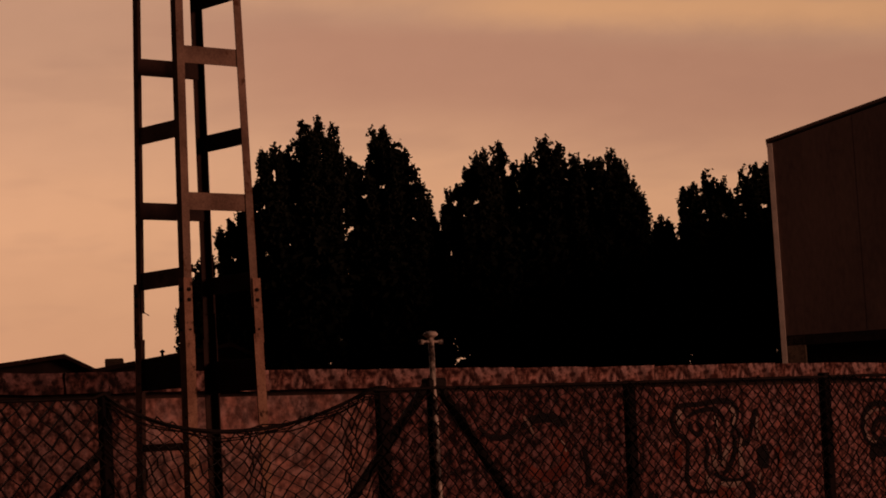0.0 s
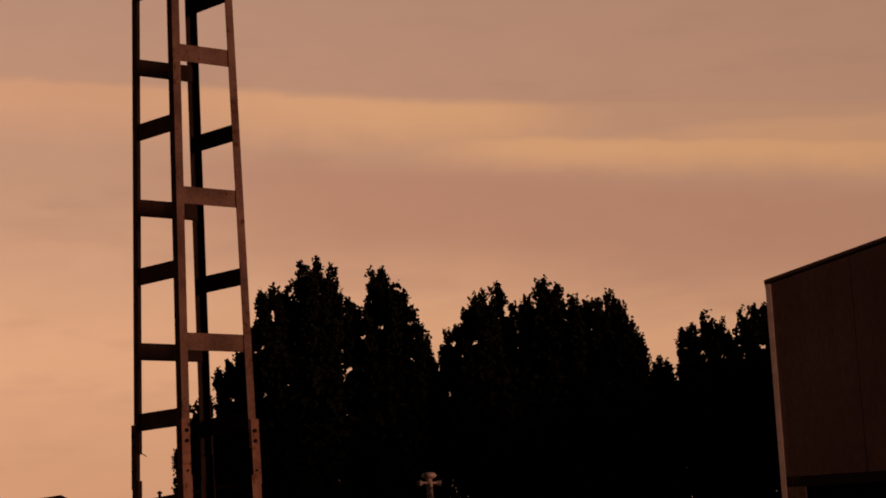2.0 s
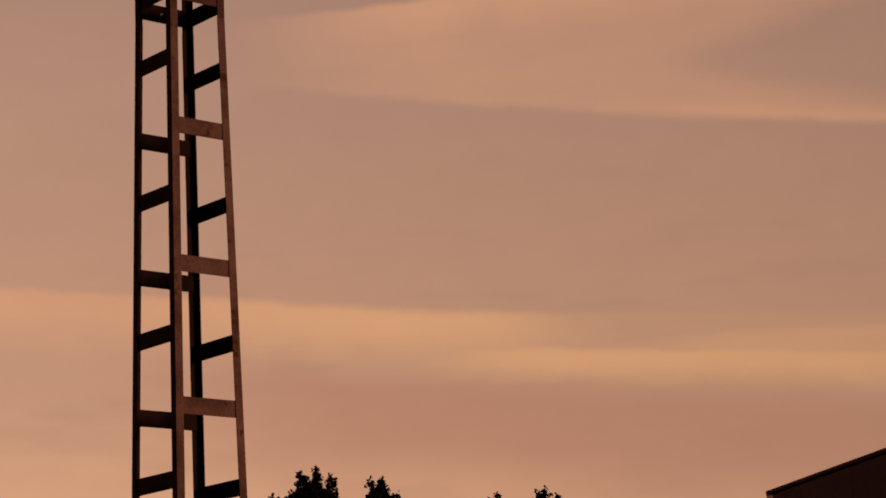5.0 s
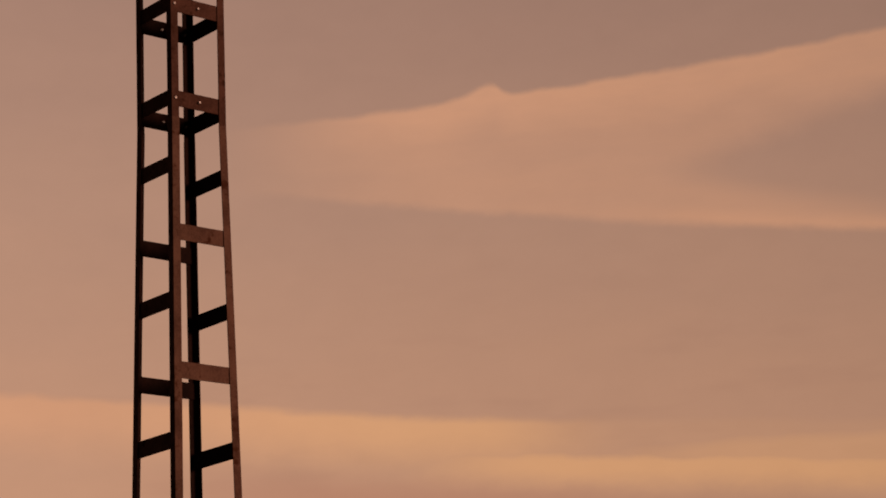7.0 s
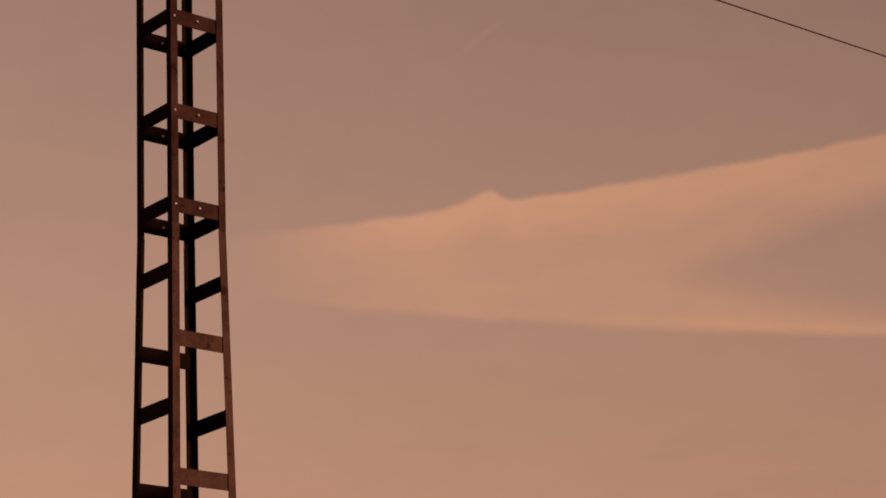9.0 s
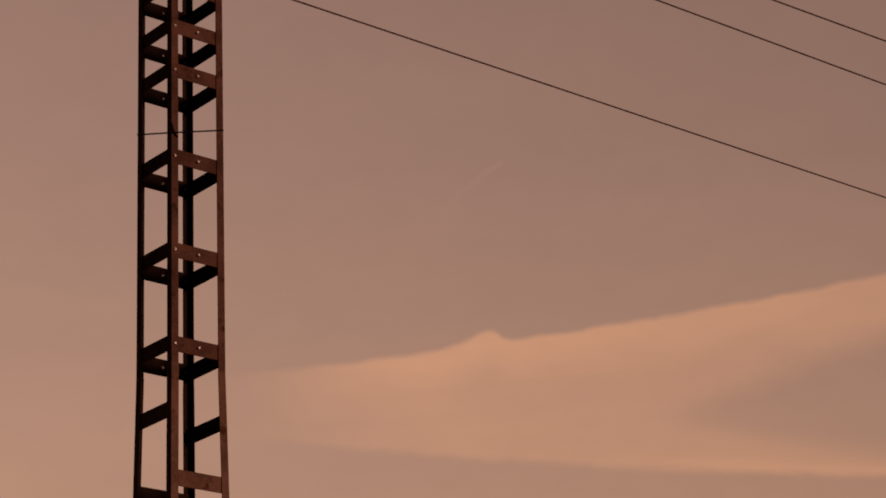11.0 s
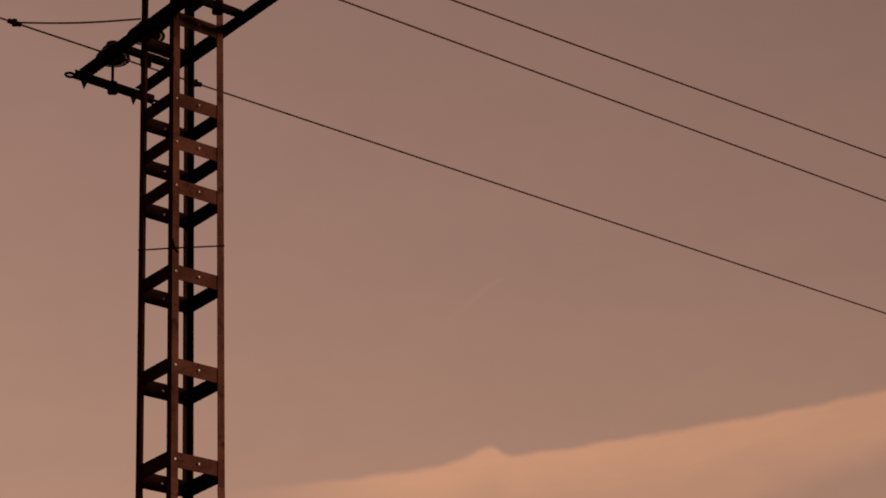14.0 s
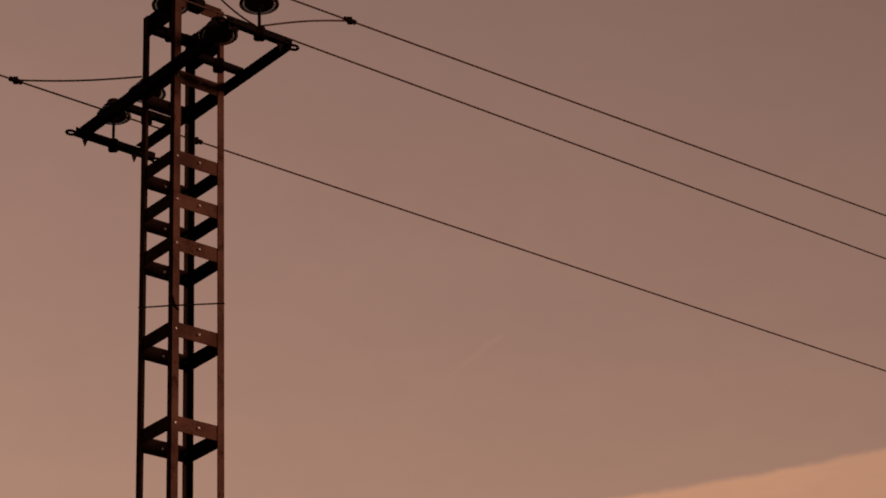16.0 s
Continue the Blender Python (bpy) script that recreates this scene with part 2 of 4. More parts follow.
TILE = material("old_roof_tile", (0.02, 0.010, 0.008), (0.05, 0.024, 0.019), 4.0, 0.9, 0.0, 0.4)
RENDERED = material("rendered_house_wall", (0.016, 0.008, 0.007), (0.040, 0.021, 0.017), 1.5, 0.9, 0.0, 0.3)
PILLAR = material("mossy_rendered_pillar", (0.055, 0.034, 0.022), (0.15, 0.095, 0.065), 2.5, 0.9, 0.0, 0.4, 18, grain=0.5)
PIPE = material("chipped_pale_pipe", (0.03, 0.014, 0.011), (0.72, 0.52, 0.42), 11.0, 0.6, 0.1, 0.2, 40, sharp=0.07)


def glass(name, tint):
    mat = bpy.data.materials.new(name)
    mat.use_nodes = True
    k = Nodes(mat.node_tree)
    bs = k.add("ShaderNodeBsdfPrincipled", Base_Color=(*tint, 1), Roughness=0.12, IOR=1.5)
    bs.inputs["Transmission Weight"].default_value = 0.92
    out = k.add("ShaderNodeOutputMaterial")
    mat.node_tree.links.new(bs.outputs[0], out.inputs[0])
    return mat


GLASS = glass("insulator_glass", (0.55, 0.56, 0.50))


# ---- mesh helpers ----
def part(name, bm, mat, parent=None, label=""):
    """Link a bmesh as one mesh object, under parent if there is one."""
    me = bpy.data.meshes.new(name)
    bm.to_mesh(me)
    bm.free()
    return shared(name, me, mat, parent, label)


def shared(name, me, mat, parent=None, label="", at=None):
    if mat and not me.materials:
        me.materials.append(mat)
    ob = new(name, me)
    ob.parent = parent
    if at is not None:
        ob.matrix_local = at
    if label:
        ob["label"] = label
    return ob


def thing(name, label, category, at=None, group="", kind=""):
    ob = new(name)
    ob.empty_display_size = 0.2
    if at is not None:
        ob.matrix_world = at
    return tagged(ob, label, category, group, kind)


def box(bm, lo, hi, bevel=0.0, m=None):
    """A box from corner lo to corner hi, with bevelled edges, moved by m."""
    b2 = bmesh.new()
    bmesh.ops.create_cube(b2, size=1.0)
    for v in b2.verts:
        v.co = Vector([l + (c + 0.5) * (h - l) for c, l, h in zip(v.co, lo, hi)])
    if bevel:
        bmesh.ops.bevel(b2, geom=b2.edges[:], offset=bevel, segments=1, affect="EDGES")
    add(bm, b2, m)


def add(bm, b2, m=None):
    if m is not None:
        bmesh.ops.transform(b2, matrix=m, verts=b2.verts[:])
    mp = {v: bm.verts.new(v.co) for v in b2.verts}
    for f in b2.faces:
        bm.faces.new([mp[v] for v in f.verts]).smooth = f.smooth
    b2.free()


def lathe(bm, profile, n=20, m=None):
    """Turn (radius, height) pairs round z."""
    b2 = bmesh.new()
    rings = [[b2.verts.new((r * math.cos(2 * math.pi * i / n), r * math.sin(2 * math.pi * i / n), z)) for i in range(n)] for r, z in profile]
    for a, b in zip(rings, rings[1:]):
        for i in range(n):
            b2.faces.new((a[i], a[(i + 1) % n], b[(i + 1) % n], b[i])).smooth = True
    b2.faces.new(rings[0][::-1])
    b2.faces.new(rings[-1])
    add(bm, b2, m)


def tube(bm, pts, r, n=6, r2=None):
    """A round bar along points, tapering from r to r2."""
    pts = [Vector(p) for p in pts]
    rings = []
    for i, p in enumerate(pts):
        d = (pts[min(i + 1, len(pts) - 1)] - pts[max(i - 1, 0)]).normalized()
        s = d.cross(Vector((0, 0, 1)) if abs(d.z) < 0.95 else Vector((0, 1, 0))).normalized()
        t = d.cross(s)
        rr = r if r2 is None else r + (r2 - r) * i / (len(pts) - 1)
        rings.append([bm.verts.new(p + rr * (s * math.cos(2 * math.pi * j / n) + t * math.sin(2 * math.pi * j / n))) for j in range(n)])
    for a, b in zip(rings, rings[1:]):
        for j in range(n):
            bm.faces.new((a[j], a[(j + 1) % n], b[(j + 1) % n], b[j])).smooth = n > 4
    bm.faces.new(rings[0][::-1])
    bm.faces.new(rings[-1])


def bar(bm, a, b, w, h, bevel=0.004):
    """A flat bar from a to b: w across (level), h upright."""
    a, b = Vector(a), Vector(b)
    d = (b - a)
    y = d.normalized()
    x = y.cross(Vector((0, 0, 1))) if abs(y.z) < 0.99 else Vector((1, 0, 0))
    x.normalize()
    z = x.cross(y)
    m = Matrix((x, y, z)).transposed().to_4x4()
    m.translation = a
    box(bm, (-w / 2, 0, -h / 2), (w / 2, d.length, h / 2), bevel, m)


def angle_iron(bm, a, b, da, db, w, th):
    """An L-section from a to b: its heel on the line, legs w long along da and db."""
    a, b, da, db = Vector(a), Vector(b), Vector(da), Vector(db)
    sec = [da * 0, da * w, da * w + db * th, da * th + db * th, da * th + db * w, db * w]
    lo = [bm.verts.new(a + s) for s in sec]
    hi = [bm.verts.new(b + s) for s in sec]
    for i in range(6):
        j = (i + 1) % 6
        bm.faces.new((lo[i], lo[j], hi[j], hi[i]))
    bm.faces.new(lo[::-1])
    bm.faces.new(hi)
    bmesh.ops.recalc_face_normals(bm, faces=bm.faces[:])


# ---- ground ----
def build_ground():
    bm = bmesh.new()
    n = 60
    xs = [math.copysign(abs(i / n) ** 3 * 2500, i) for i in range(-n, n + 1)]
    grid = [[bm.verts.new((x, y, 0.05 * noise.noise((x * 0.3, y * 0.3, 0)) * min(1, 900 / (1 + x * x + y * y)))) for x in xs] for y in xs]
    for a, b in zip(grid, grid[1:]):
        for i in range(2 * n):
            bm.faces.new((a[i], a[i + 1], b[i + 1], b[i])).smooth = True
    g = part("ground", bm, DIRT)
    tagged(g, "dry bare dirt ground with sparse weeds", "ground", kind="structure")


build_ground()

# ---- boundary wall ----
WALL_A = Vector((-1.65, 20.0, 0))
WALL_D = Vector((0.766, 0.643, 0)).normalized()
WALL_M = Matrix((WALL_D, Vector((-WALL_D.y, WALL_D.x, 0)), Vector((0, 0, 1)))).transposed().to_4x4()
WALL_M.translation = WALL_A
WALL_TOP = 2.365


def build_wall():
    root = thing("wall_boundary", "stained reddish plaster boundary wall with rough coping slabs", "wall", WALL_M, kind="structure")
    body = WALL_TOP - 0.235
    for a, b, n, mat, y0 in ((-14, 1.46, 45, PLASTER_DARK, 0.0), (1.46, 4.25, 12, PLASTER, 0.006), (4.25, 8.58, 12, PLASTER_MAROON, 0.002), (8.58, 11.55, 10, PLASTER_ROSE, 0.007), (11.55, 30, 50, PLASTER_ROSE, 0.003)):
        bm = bmesh.new()
        cols = []
        zs = [-0.2 + (body + 0.2) * k / 10 for k in range(11)]
        for i in range(n + 1):
            s = a + (b - a) * i / n
            cols.append([bm.verts.new((s, y0 - 0.003 * noise.noise((s * 2, z * 3, 1)), z)) for z in zs])
            cols[-1] += [bm.verts.new((s, 0.28, body)), bm.verts.new((s, 0.28, -0.2))]
        for c, d in zip(cols, cols[1:]):
            for j in range(12):
                bm.faces.new((c[j], d[j], d[j + 1], c[j + 1]))
        bm.faces.new(cols[0])
        bm.faces.new(cols[-1][::-1])
        part("plaster_section", bm, mat, root)
    # shadow line under the coping, put in as a recessed dark strip
    bm = bmesh.new()
    box(bm, (-14, 0.09, body), (30, 0.22, WALL_TOP - 0.10))
    part("shadow_line_bed", bm, SHADOW_MORTAR, root)
    # coping slabs, chipped and not quite in line
    rnd = random.Random(4)
    shapes = {STONE: [], STONE_DARK: []}
    for v in range(12):
        bm = bmesh.new()
        box(bm, (-0.5, -0.5, -0.5), (0.5, 0.5, 0.5))
        bmesh.ops.subdivide_edges(bm, edges=bm.edges[:], cuts=3, use_grid_fill=True)
        for p in bm.verts:
            e = sum(abs(c) > 0.49 for c in p.co)
            k = 0.030 if e > 1 else 0.016
            q = Vector((p.co.x * 3 + v * 7, p.co.y * 3, p.co.z * 3))
            p.co += Vector((0.15 * noise.noise(q), noise.noise(q + Vector((5, 0, 0))), 1.6 * noise.noise(q + Vector((0, 5, 0))))) * k * 1.6
        me = bpy.data.meshes.new("coping_slab")
        bm.to_mesh(me)
        bm.free()
        shapes[STONE if v < 6 else STONE_DARK].append(me)
    s = -5.0
    while s < 16:
        w = rnd.uniform(0.95, 1.25)
        mat = STONE_DARK if s < 0.9 else STONE
        mm = pose(s + w / 2, 0.14 + rnd.uniform(-0.012, 0.012), WALL_TOP - 0.09 + rnd.uniform(-0.006, 0.006), 0, rnd.uniform(-0.6, 0.6), rnd.uniform(-0.8, 0.8)) @ Matrix.Diagonal((w * 0.995, 0.42, 0.18, 1))
        shared("coping_slab", rnd.choice(shapes[mat]), mat, root, at=mm)
        s += w


build_wall()


# ---- pylon ----
PY = Vector((0.0, 16.33, 0))
U = Vector((0.559, -0.829, 0)).normalized()      # along the cross-arm, towards the road
V = Vector((-U.y, U.x, 0))                        # along the conductors
KNEE, R0, TAPER, TOP = 7.168, 0.2985, 0.0223, 11.72
P_LEV = (3.38, 4.384, 5.38, 6.377, 1.25, 0.4)
Q_LEV = (2.874, 3.878, 4.89, 5.887, 6.883, 0.8)
RINGS = (7.381, 8.10, 8.842, 9.545, 9.912, 10.28, 10.99, 11.70)


def half(z):
    """Half the pylon's side at height z, to the heel of its angles."""
    return (R0 + TAPER * max(0.0, KNEE - z)) * 0.7071 + 0.017


def corner(su, sv, z, inset=0.0):
    h = half(z) - inset
    return U * (su * h) + V * (sv * h + (0.007 if sv > 0 else 0.0)) + Vector((0, 0, z))


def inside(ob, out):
    """Inner shade put into colour: darker steel on the faces looking into the pylon."""
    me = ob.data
    me.materials.append(SHADED_STEEL)
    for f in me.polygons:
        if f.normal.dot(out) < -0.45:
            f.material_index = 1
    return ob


def build_pylon():
    root = thing("power_pylon", "rusty brown steel lattice pylon with flat battens between angle legs", "pylon", Matrix.Translation(PY))
    for su, sv in ((1, -1), (1, 1), (-1, 1), (-1, -1)):
        da, db = -U * su, -V * sv
        bm = bmesh.new()
        angle_iron(bm, corner(su, sv, 2.60), corner(su, sv, KNEE), da, db, 0.061, 0.007)
        away = (U * su + V * sv).normalized()
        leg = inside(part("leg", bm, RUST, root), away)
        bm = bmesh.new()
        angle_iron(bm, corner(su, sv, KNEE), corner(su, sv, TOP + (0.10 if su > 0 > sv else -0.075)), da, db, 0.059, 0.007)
        inside(part("upper_leg", bm, RUST_UP, root, "upper angle leg of rusty steel in a dimmed brown"), away)
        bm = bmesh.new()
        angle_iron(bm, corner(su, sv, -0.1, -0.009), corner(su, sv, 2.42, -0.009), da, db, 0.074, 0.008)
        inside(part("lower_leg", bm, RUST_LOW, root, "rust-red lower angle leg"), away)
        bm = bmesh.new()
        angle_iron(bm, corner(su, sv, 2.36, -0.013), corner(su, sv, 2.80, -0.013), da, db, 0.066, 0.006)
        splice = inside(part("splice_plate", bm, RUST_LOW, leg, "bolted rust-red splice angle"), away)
        for z, r in ((2.65, 0.014), (2.72, 0.014), (2.45, 0.007)):
            for d, o in ((da, db), (db, da)):
                bm = bmesh.new()
                c = corner(su, sv, z, -0.013) + d * 0.038 - o * 0.002
                tube(bm, (c + o * 0.01, c - o * 0.009), r, 6)
                part("bolt", bm, IRON, splice)

    faces = {"fr": ((1, -1), (1, 1)), "bl": ((-1, -1), (-1, 1)), "fl": ((-1, -1), (1, -1)), "br": ((-1, 1), (1, 1))}

    def batten(face, z, bolts, tall=0.120, mat=RUST):
        (a, b), (c, d) = faces[face]
        drop = {"fr": 0.012, "fl": 0.0, "bl": 0.032, "br": 0.032}[face] if z > KNEE else {"fr": 0.0, "fl": 0.0, "bl": 0.012, "br": 0.026}[face]
        drop = 0.0 if z > 11.1 else drop
        zc = z - tall / 2 - drop
        inset = 0.012
        p, q = corner(a, b, zc, inset), corner(c, d, zc, inset)
        w = (q - p).normalized()
        bm = bmesh.new()
        bar(bm, p + w * 0.004, q - w * 0.004, 0.008, tall, 0.002)
        out = (U * (a + c) / 2 + V * (b + d) / 2)
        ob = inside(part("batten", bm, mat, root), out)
        if bolts:
            for e in {"fr": (0.035, 0.5), "bl": (0.45, 0.91)}.get(face, ()):
                bm = bmesh.new()
                k = p.lerp(q, e) - Vector((0, 0, 0.004))
                tube(bm, (k - out * 0.02, k + out * 0.024), 0.009, 6)
                part("bolt", bm, GALV, ob, "pale galvanised bolt")

    for z in P_LEV:
        batten("fr", z, False), batten("bl", z, False)
    for z in Q_LEV:
        batten("fl", z, False), batten("br", z, False)
    for z in RINGS:
        for f in faces:
            top = z > 11.5
            batten(f, z - (0.055 if top and f == "fl" else 0.03 if top and f == "fr" else 0.07 if top else 0.0), z < 11.0, (0.130 if f in ("bl", "br") else 0.118) if z < 11.0 else 0.20 if top and f == "fl" else 0.115, IRON if top and f == "fl" else RUST_UP)
    for f in ("fl", "br"):
        batten(f, 2.285, False, 0.22, IRON)
    batten("fl", 1.70, False, 0.05)
    batten("br", 11.42, False, 0.13)
    # loose strand caught on a leg
    bm = bmesh.new()
    a = corner(-1, -1, 2.70, -0.01)
    tube(bm, [a, a + U * 0.03 - Vector((0, 0, 0.04)), a + U * 0.07 + V * 0.02 - Vector((0, 0, 0.09)), a + U * 0.10 + V * 0.05 - Vector((0, 0, 0.12))], 0.003, 5)
    part("loose_strand", bm, IRON, root)
    # small terminal box under the top batten
    bm = bmesh.new()
    box(bm, (0.17, -0.10, 11.555), (0.29, 0.03, 11.66), 0.022, Matrix((U, V, Vector((0, 0, 1)))).transposed().to_4x4())
    part("terminal_box", bm, IRON, root, "small dark metal terminal box")
    # bar that carries the top insulator
    bm = bmesh.new()
    bar(bm, -V * 0.215 + Vector((0, 0, 11.455)), V * 0.215 + Vector((0, 0, 11.455)), 0.05, 0.012, 0.002)
    part("top_bar", bm, IRON, root)
    # wire tied round the legs
    bm = bmesh.new()
    ring = [corner(*c, zz, -0.001) for c, zz in (((-1, -1), 9.10), ((1, -1), 8.945), ((1, 1), 9.085))]
    for a, b in zip(ring, ring[1:]):
        tube(bm, (a, b), 0.0065, 5)
    a = corner(1, -1, 9.02, -0.01)
    tube(bm, (a, a + V * 0.03 - Vector((0, 0, 0.08)), a + V * 0.06 - Vector((0, 0, 0.10))), 0.006, 5)
    part("tie_wire", bm, IRON, root)
    # foundation block
    bm = bmesh.new()
    box(bm, (-0.6, -0.6, -0.3), (0.6, 0.6, 0.10), 0.03, Matrix((U, V, Vector((0, 0, 1)))).transposed().to_4x4())
    part("footing", bm, CONCRETE, root, "weathered concrete footing")
    # cross-arm: two channel beams, end bars, brackets
    Z = 10.95
    arm = thing("cross_arm", "dark steel cross-arm of two beams with end bars", "cross-arm", Matrix.Translation(PY))
    up = Vector((0, 0, 1))
    for sv in (-1, 1):
        o = V * (0.265 * sv)
        bm = bmesh.new()
        zz, deep = (Z + 0.012, 0.078) if sv > 0 else (Z, 0.10)
        a, b = o - U * 1.04 + up * zz, o + U * 1.04 + up * zz
        bar(bm, a + V * sv * 0.022, b + V * sv * 0.022, 0.008, deep, 0.002)
        bar(bm, a + up * (deep / 2 - 0.004), b + up * (deep / 2 - 0.004), 0.048, 0.008, 0.002)
        bar(bm, a - up * (deep / 2 - 0.004), b - up * (deep / 2 - 0.004), 0.048, 0.008, 0.002)
        part("beam", bm, IRON, arm)
    for u, l0, l1, w in ((-1.0, -0.37, 0.39, 0.06), (1.0, -0.30, 0.31, 0.06), (-0.52, -0.24, 0.24, 0.05), (0.46, -0.24, 0.24, 0.05)):
        bm = bmesh.new()
        z = Z + 0.065 if abs(u) < 0.9 else Z + (0.085 if u > 0 else 0.0)
        bar(bm, U * u + V * l0 + up * (z - 0.055), U * u + V * l1 + up * (z - 0.055), w, 0.012, 0.002)
        bar(bm, U * (u + w / 2 - 0.004) + V * l0 + up * (z - 0.03), U * (u + w / 2 - 0.004) + V * l1 + up * (z - 0.03), 0.008, 0.05, 0.002)
        end = part("end_bar" if abs(u) > 0.9 else "cross_bar", bm, IRON, arm)
        if abs(u) > 0.9:
            for l in (l0, l1):
                c = U * u + V * (l + math.copysign(0.03, l)) + up * (z - 0.055)
                bm = bmesh.new()
                tube(bm, [c + 0.04 * (V * math.cos(k * math.pi / 6) + U * math.sin(k * math.pi / 6) * 0.8) for k in range(13)], 0.011, 6)
                part("eyelet", bm, IRON, end)
            for l in (l0 + 0.1, l1 - (0.19 if u < 0 else 0.1)):
                bm = bmesh.new()
                c = U * u + V * l + up * (z - 0.06)
                vs = [bm.verts.new(c + p) for p in (V * 0.035, -V * 0.035, -up * 0.085, V * 0.035 + U * 0.008, -V * 0.035 + U * 0.008, -up * 0.085 + U * 0.008)]
                for f in ((0, 1, 2), (5, 4, 3), (0, 3, 4, 1), (1, 4, 5, 2), (2, 5, 3, 0)):
                    bm.faces.new([vs[i] for i in f])
                part("gusset", bm, IRON, end)
    return Z


ARM_Z = build_pylon()
ARM_UP = Vector((0, 0, 1))


def build_insulators():
    proto = thing("pin_insulator", "brown porcelain pin insulator bolted on the cross-arm", "insulator", group="insulators on the cross-arm")
    bm = bmesh.new()
    lathe(bm, [(0.011, -0.10), (0.011, 0.24), (0.009, 0.25)], 10)
    part("pin", bm, IRON, proto)
    bm = bmesh.new()
    box(bm, (-0.038, -0.046, -0.10), (0.038, 0.046, 0.0), 0.014)
    part("base_clamp", bm, IRON, proto)
    bm = bmesh.new()
    lathe(bm, [(r, h + 0.12) for r, h in [(0.028, 0.08), (0.055, 0.115), (0.060, 0.095), (0.075, 0.12), (0.085, 0.100), (0.098, 0.115), (0.100, 0.14),
               (0.096, 0.16), (0.090, 0.18), (0.092, 0.185), (0.080, 0.21), (0.055, 0.225), (0.050, 0.235), (0.058, 0.245), (0.05, 0.265), (0.02, 0.275)]], 28)
    part("porcelain", bm, PORCELAIN, proto, "dark brown glazed porcelain body")
    bm = bmesh.new()
    lathe(bm, [(0.099, 0.262), (0.105, 0.240), (0.115, 0.252), (0.126, 0.228), (0.131, 0.232), (0.131, 0.245), (0.118, 0.270), (0.099, 0.290)], 28)
    part("glass_rim", bm, GLASS, proto, "clear greenish glass rim")
    spots = [(-1.0, 0.0, 0.0), (1.0, 0.02, 0.085), (-0.51, 0.0, 0.02), (0.46, 0.02, 0.065), (0.0, -0.12, 0.515)]
    for i, (u, v, z) in enumerate(spots):
        m = Matrix.Translation(PY + U * u + V * v + ARM_UP * (ARM_Z + z)) @ Matrix.Diagonal((1.08, 1.08, (0.95, 0.97, 0.84, 1.0, 1.0)[i], 1))
        if i:
            copy_thing(proto, m)
        else:
            proto.matrix_world = m


build_insulators()


def build_conductors():
    def pt(u, v, z):
        return PY + U * u + V * v + ARM_UP * z

    for u, z, rise in ((-0.95, 11.17, 0.002), (0.46, 11.445, 0.008), (1.0, 11.40, 0.0245)):
        root = thing("conductor", "thin dark overhead power line tied to an insulator", "power line", Matrix.Translation(pt(u, 0, z)), group="overhead lines")
        inv = Matrix.Translation(-pt(u, 0, z))
        bm = bmesh.new()
        vs = [-60, -40, -25, -15, -8, -4, -2, -1, -0.3, 0.3, 1, 2, 4, 8, 12, 18, 25, 40, 60]
        tube(bm, [inv @ pt(u, v, z + rise * v - 0.0006 * v * v * (1 if v > 12 else 0)) for v in vs], 0.0075, 6)
        line = part("wire", bm, CABLE, root)
        for v in ((-0.95, 0.78) if u < 0 else (0.9,) if u > 0.9 else ()):
            bm = bmesh.new()
            d = V + ARM_UP * rise
            c = inv @ pt(u, v, z + rise * v)
            tube(bm, [c - d * 0.055, c - d * 0.04, c - d * 0.02, c + d * 0.02, c + d * 0.04, c + d * 0.055], 0.021, 8)
            box(bm, (-0.02, -0.02, -0.028), (0.02, 0.02, 0.028), 0.005, Matrix.Translation(c))
            part("wire_clamp", bm, IRON, line, "dark bolted wire clamp")
    for (u0, v0, z0), (u1, v1, z1), dip in (((-0.95, -0.95, 11.17), (-0.56, -0.02, 11.335), 0.02), ((1.0, 0.9, 11.42), (1.0, 0.03, 11.06), -0.02), ((0.445, 0.0, 11.62), (0.98, 0.0, 11.06), 0.02), ((-0.56, 0.05, 11.20), (-0.1, 0.0, 10.90), 0.08)):
        bm = bmesh.new()
        a, b = pt(u0, v0, z0), pt(u1, v1, z1)
        tube(bm, [a.lerp(b, i / 10) - ARM_UP * dip * math.sin(math.pi * i / 10) for i in range(11)], 0.0075, 6)
        j = part("jumper_wire", bm, CABLE)
        tagged(j, "slack dark jumper wire joined to an insulator", "wire")


build_conductors()


# ---- chain-link fence ----
def fence_at(x):
    return Vector((x, 11.3 + (x + 0.45) * 0.52, 0))


POSTS = (-1.80, -0.44, 0.925, 2.30, 3.57, 4.95)
FENCE_TOP = 1.915
FDIR = Vector((1, 0.52, 0)).normalized()


def sag(x):
    """Height of the netting's top edge."""
    if -0.45 < x < 0.89:
        f = (x + 0.45) / 1.34
        return FENCE_TOP - 0.20 * math.sin(math.pi * min(1, f * 1.02) ** 0.9) ** 0.8
    return FENCE_TOP - 0.02


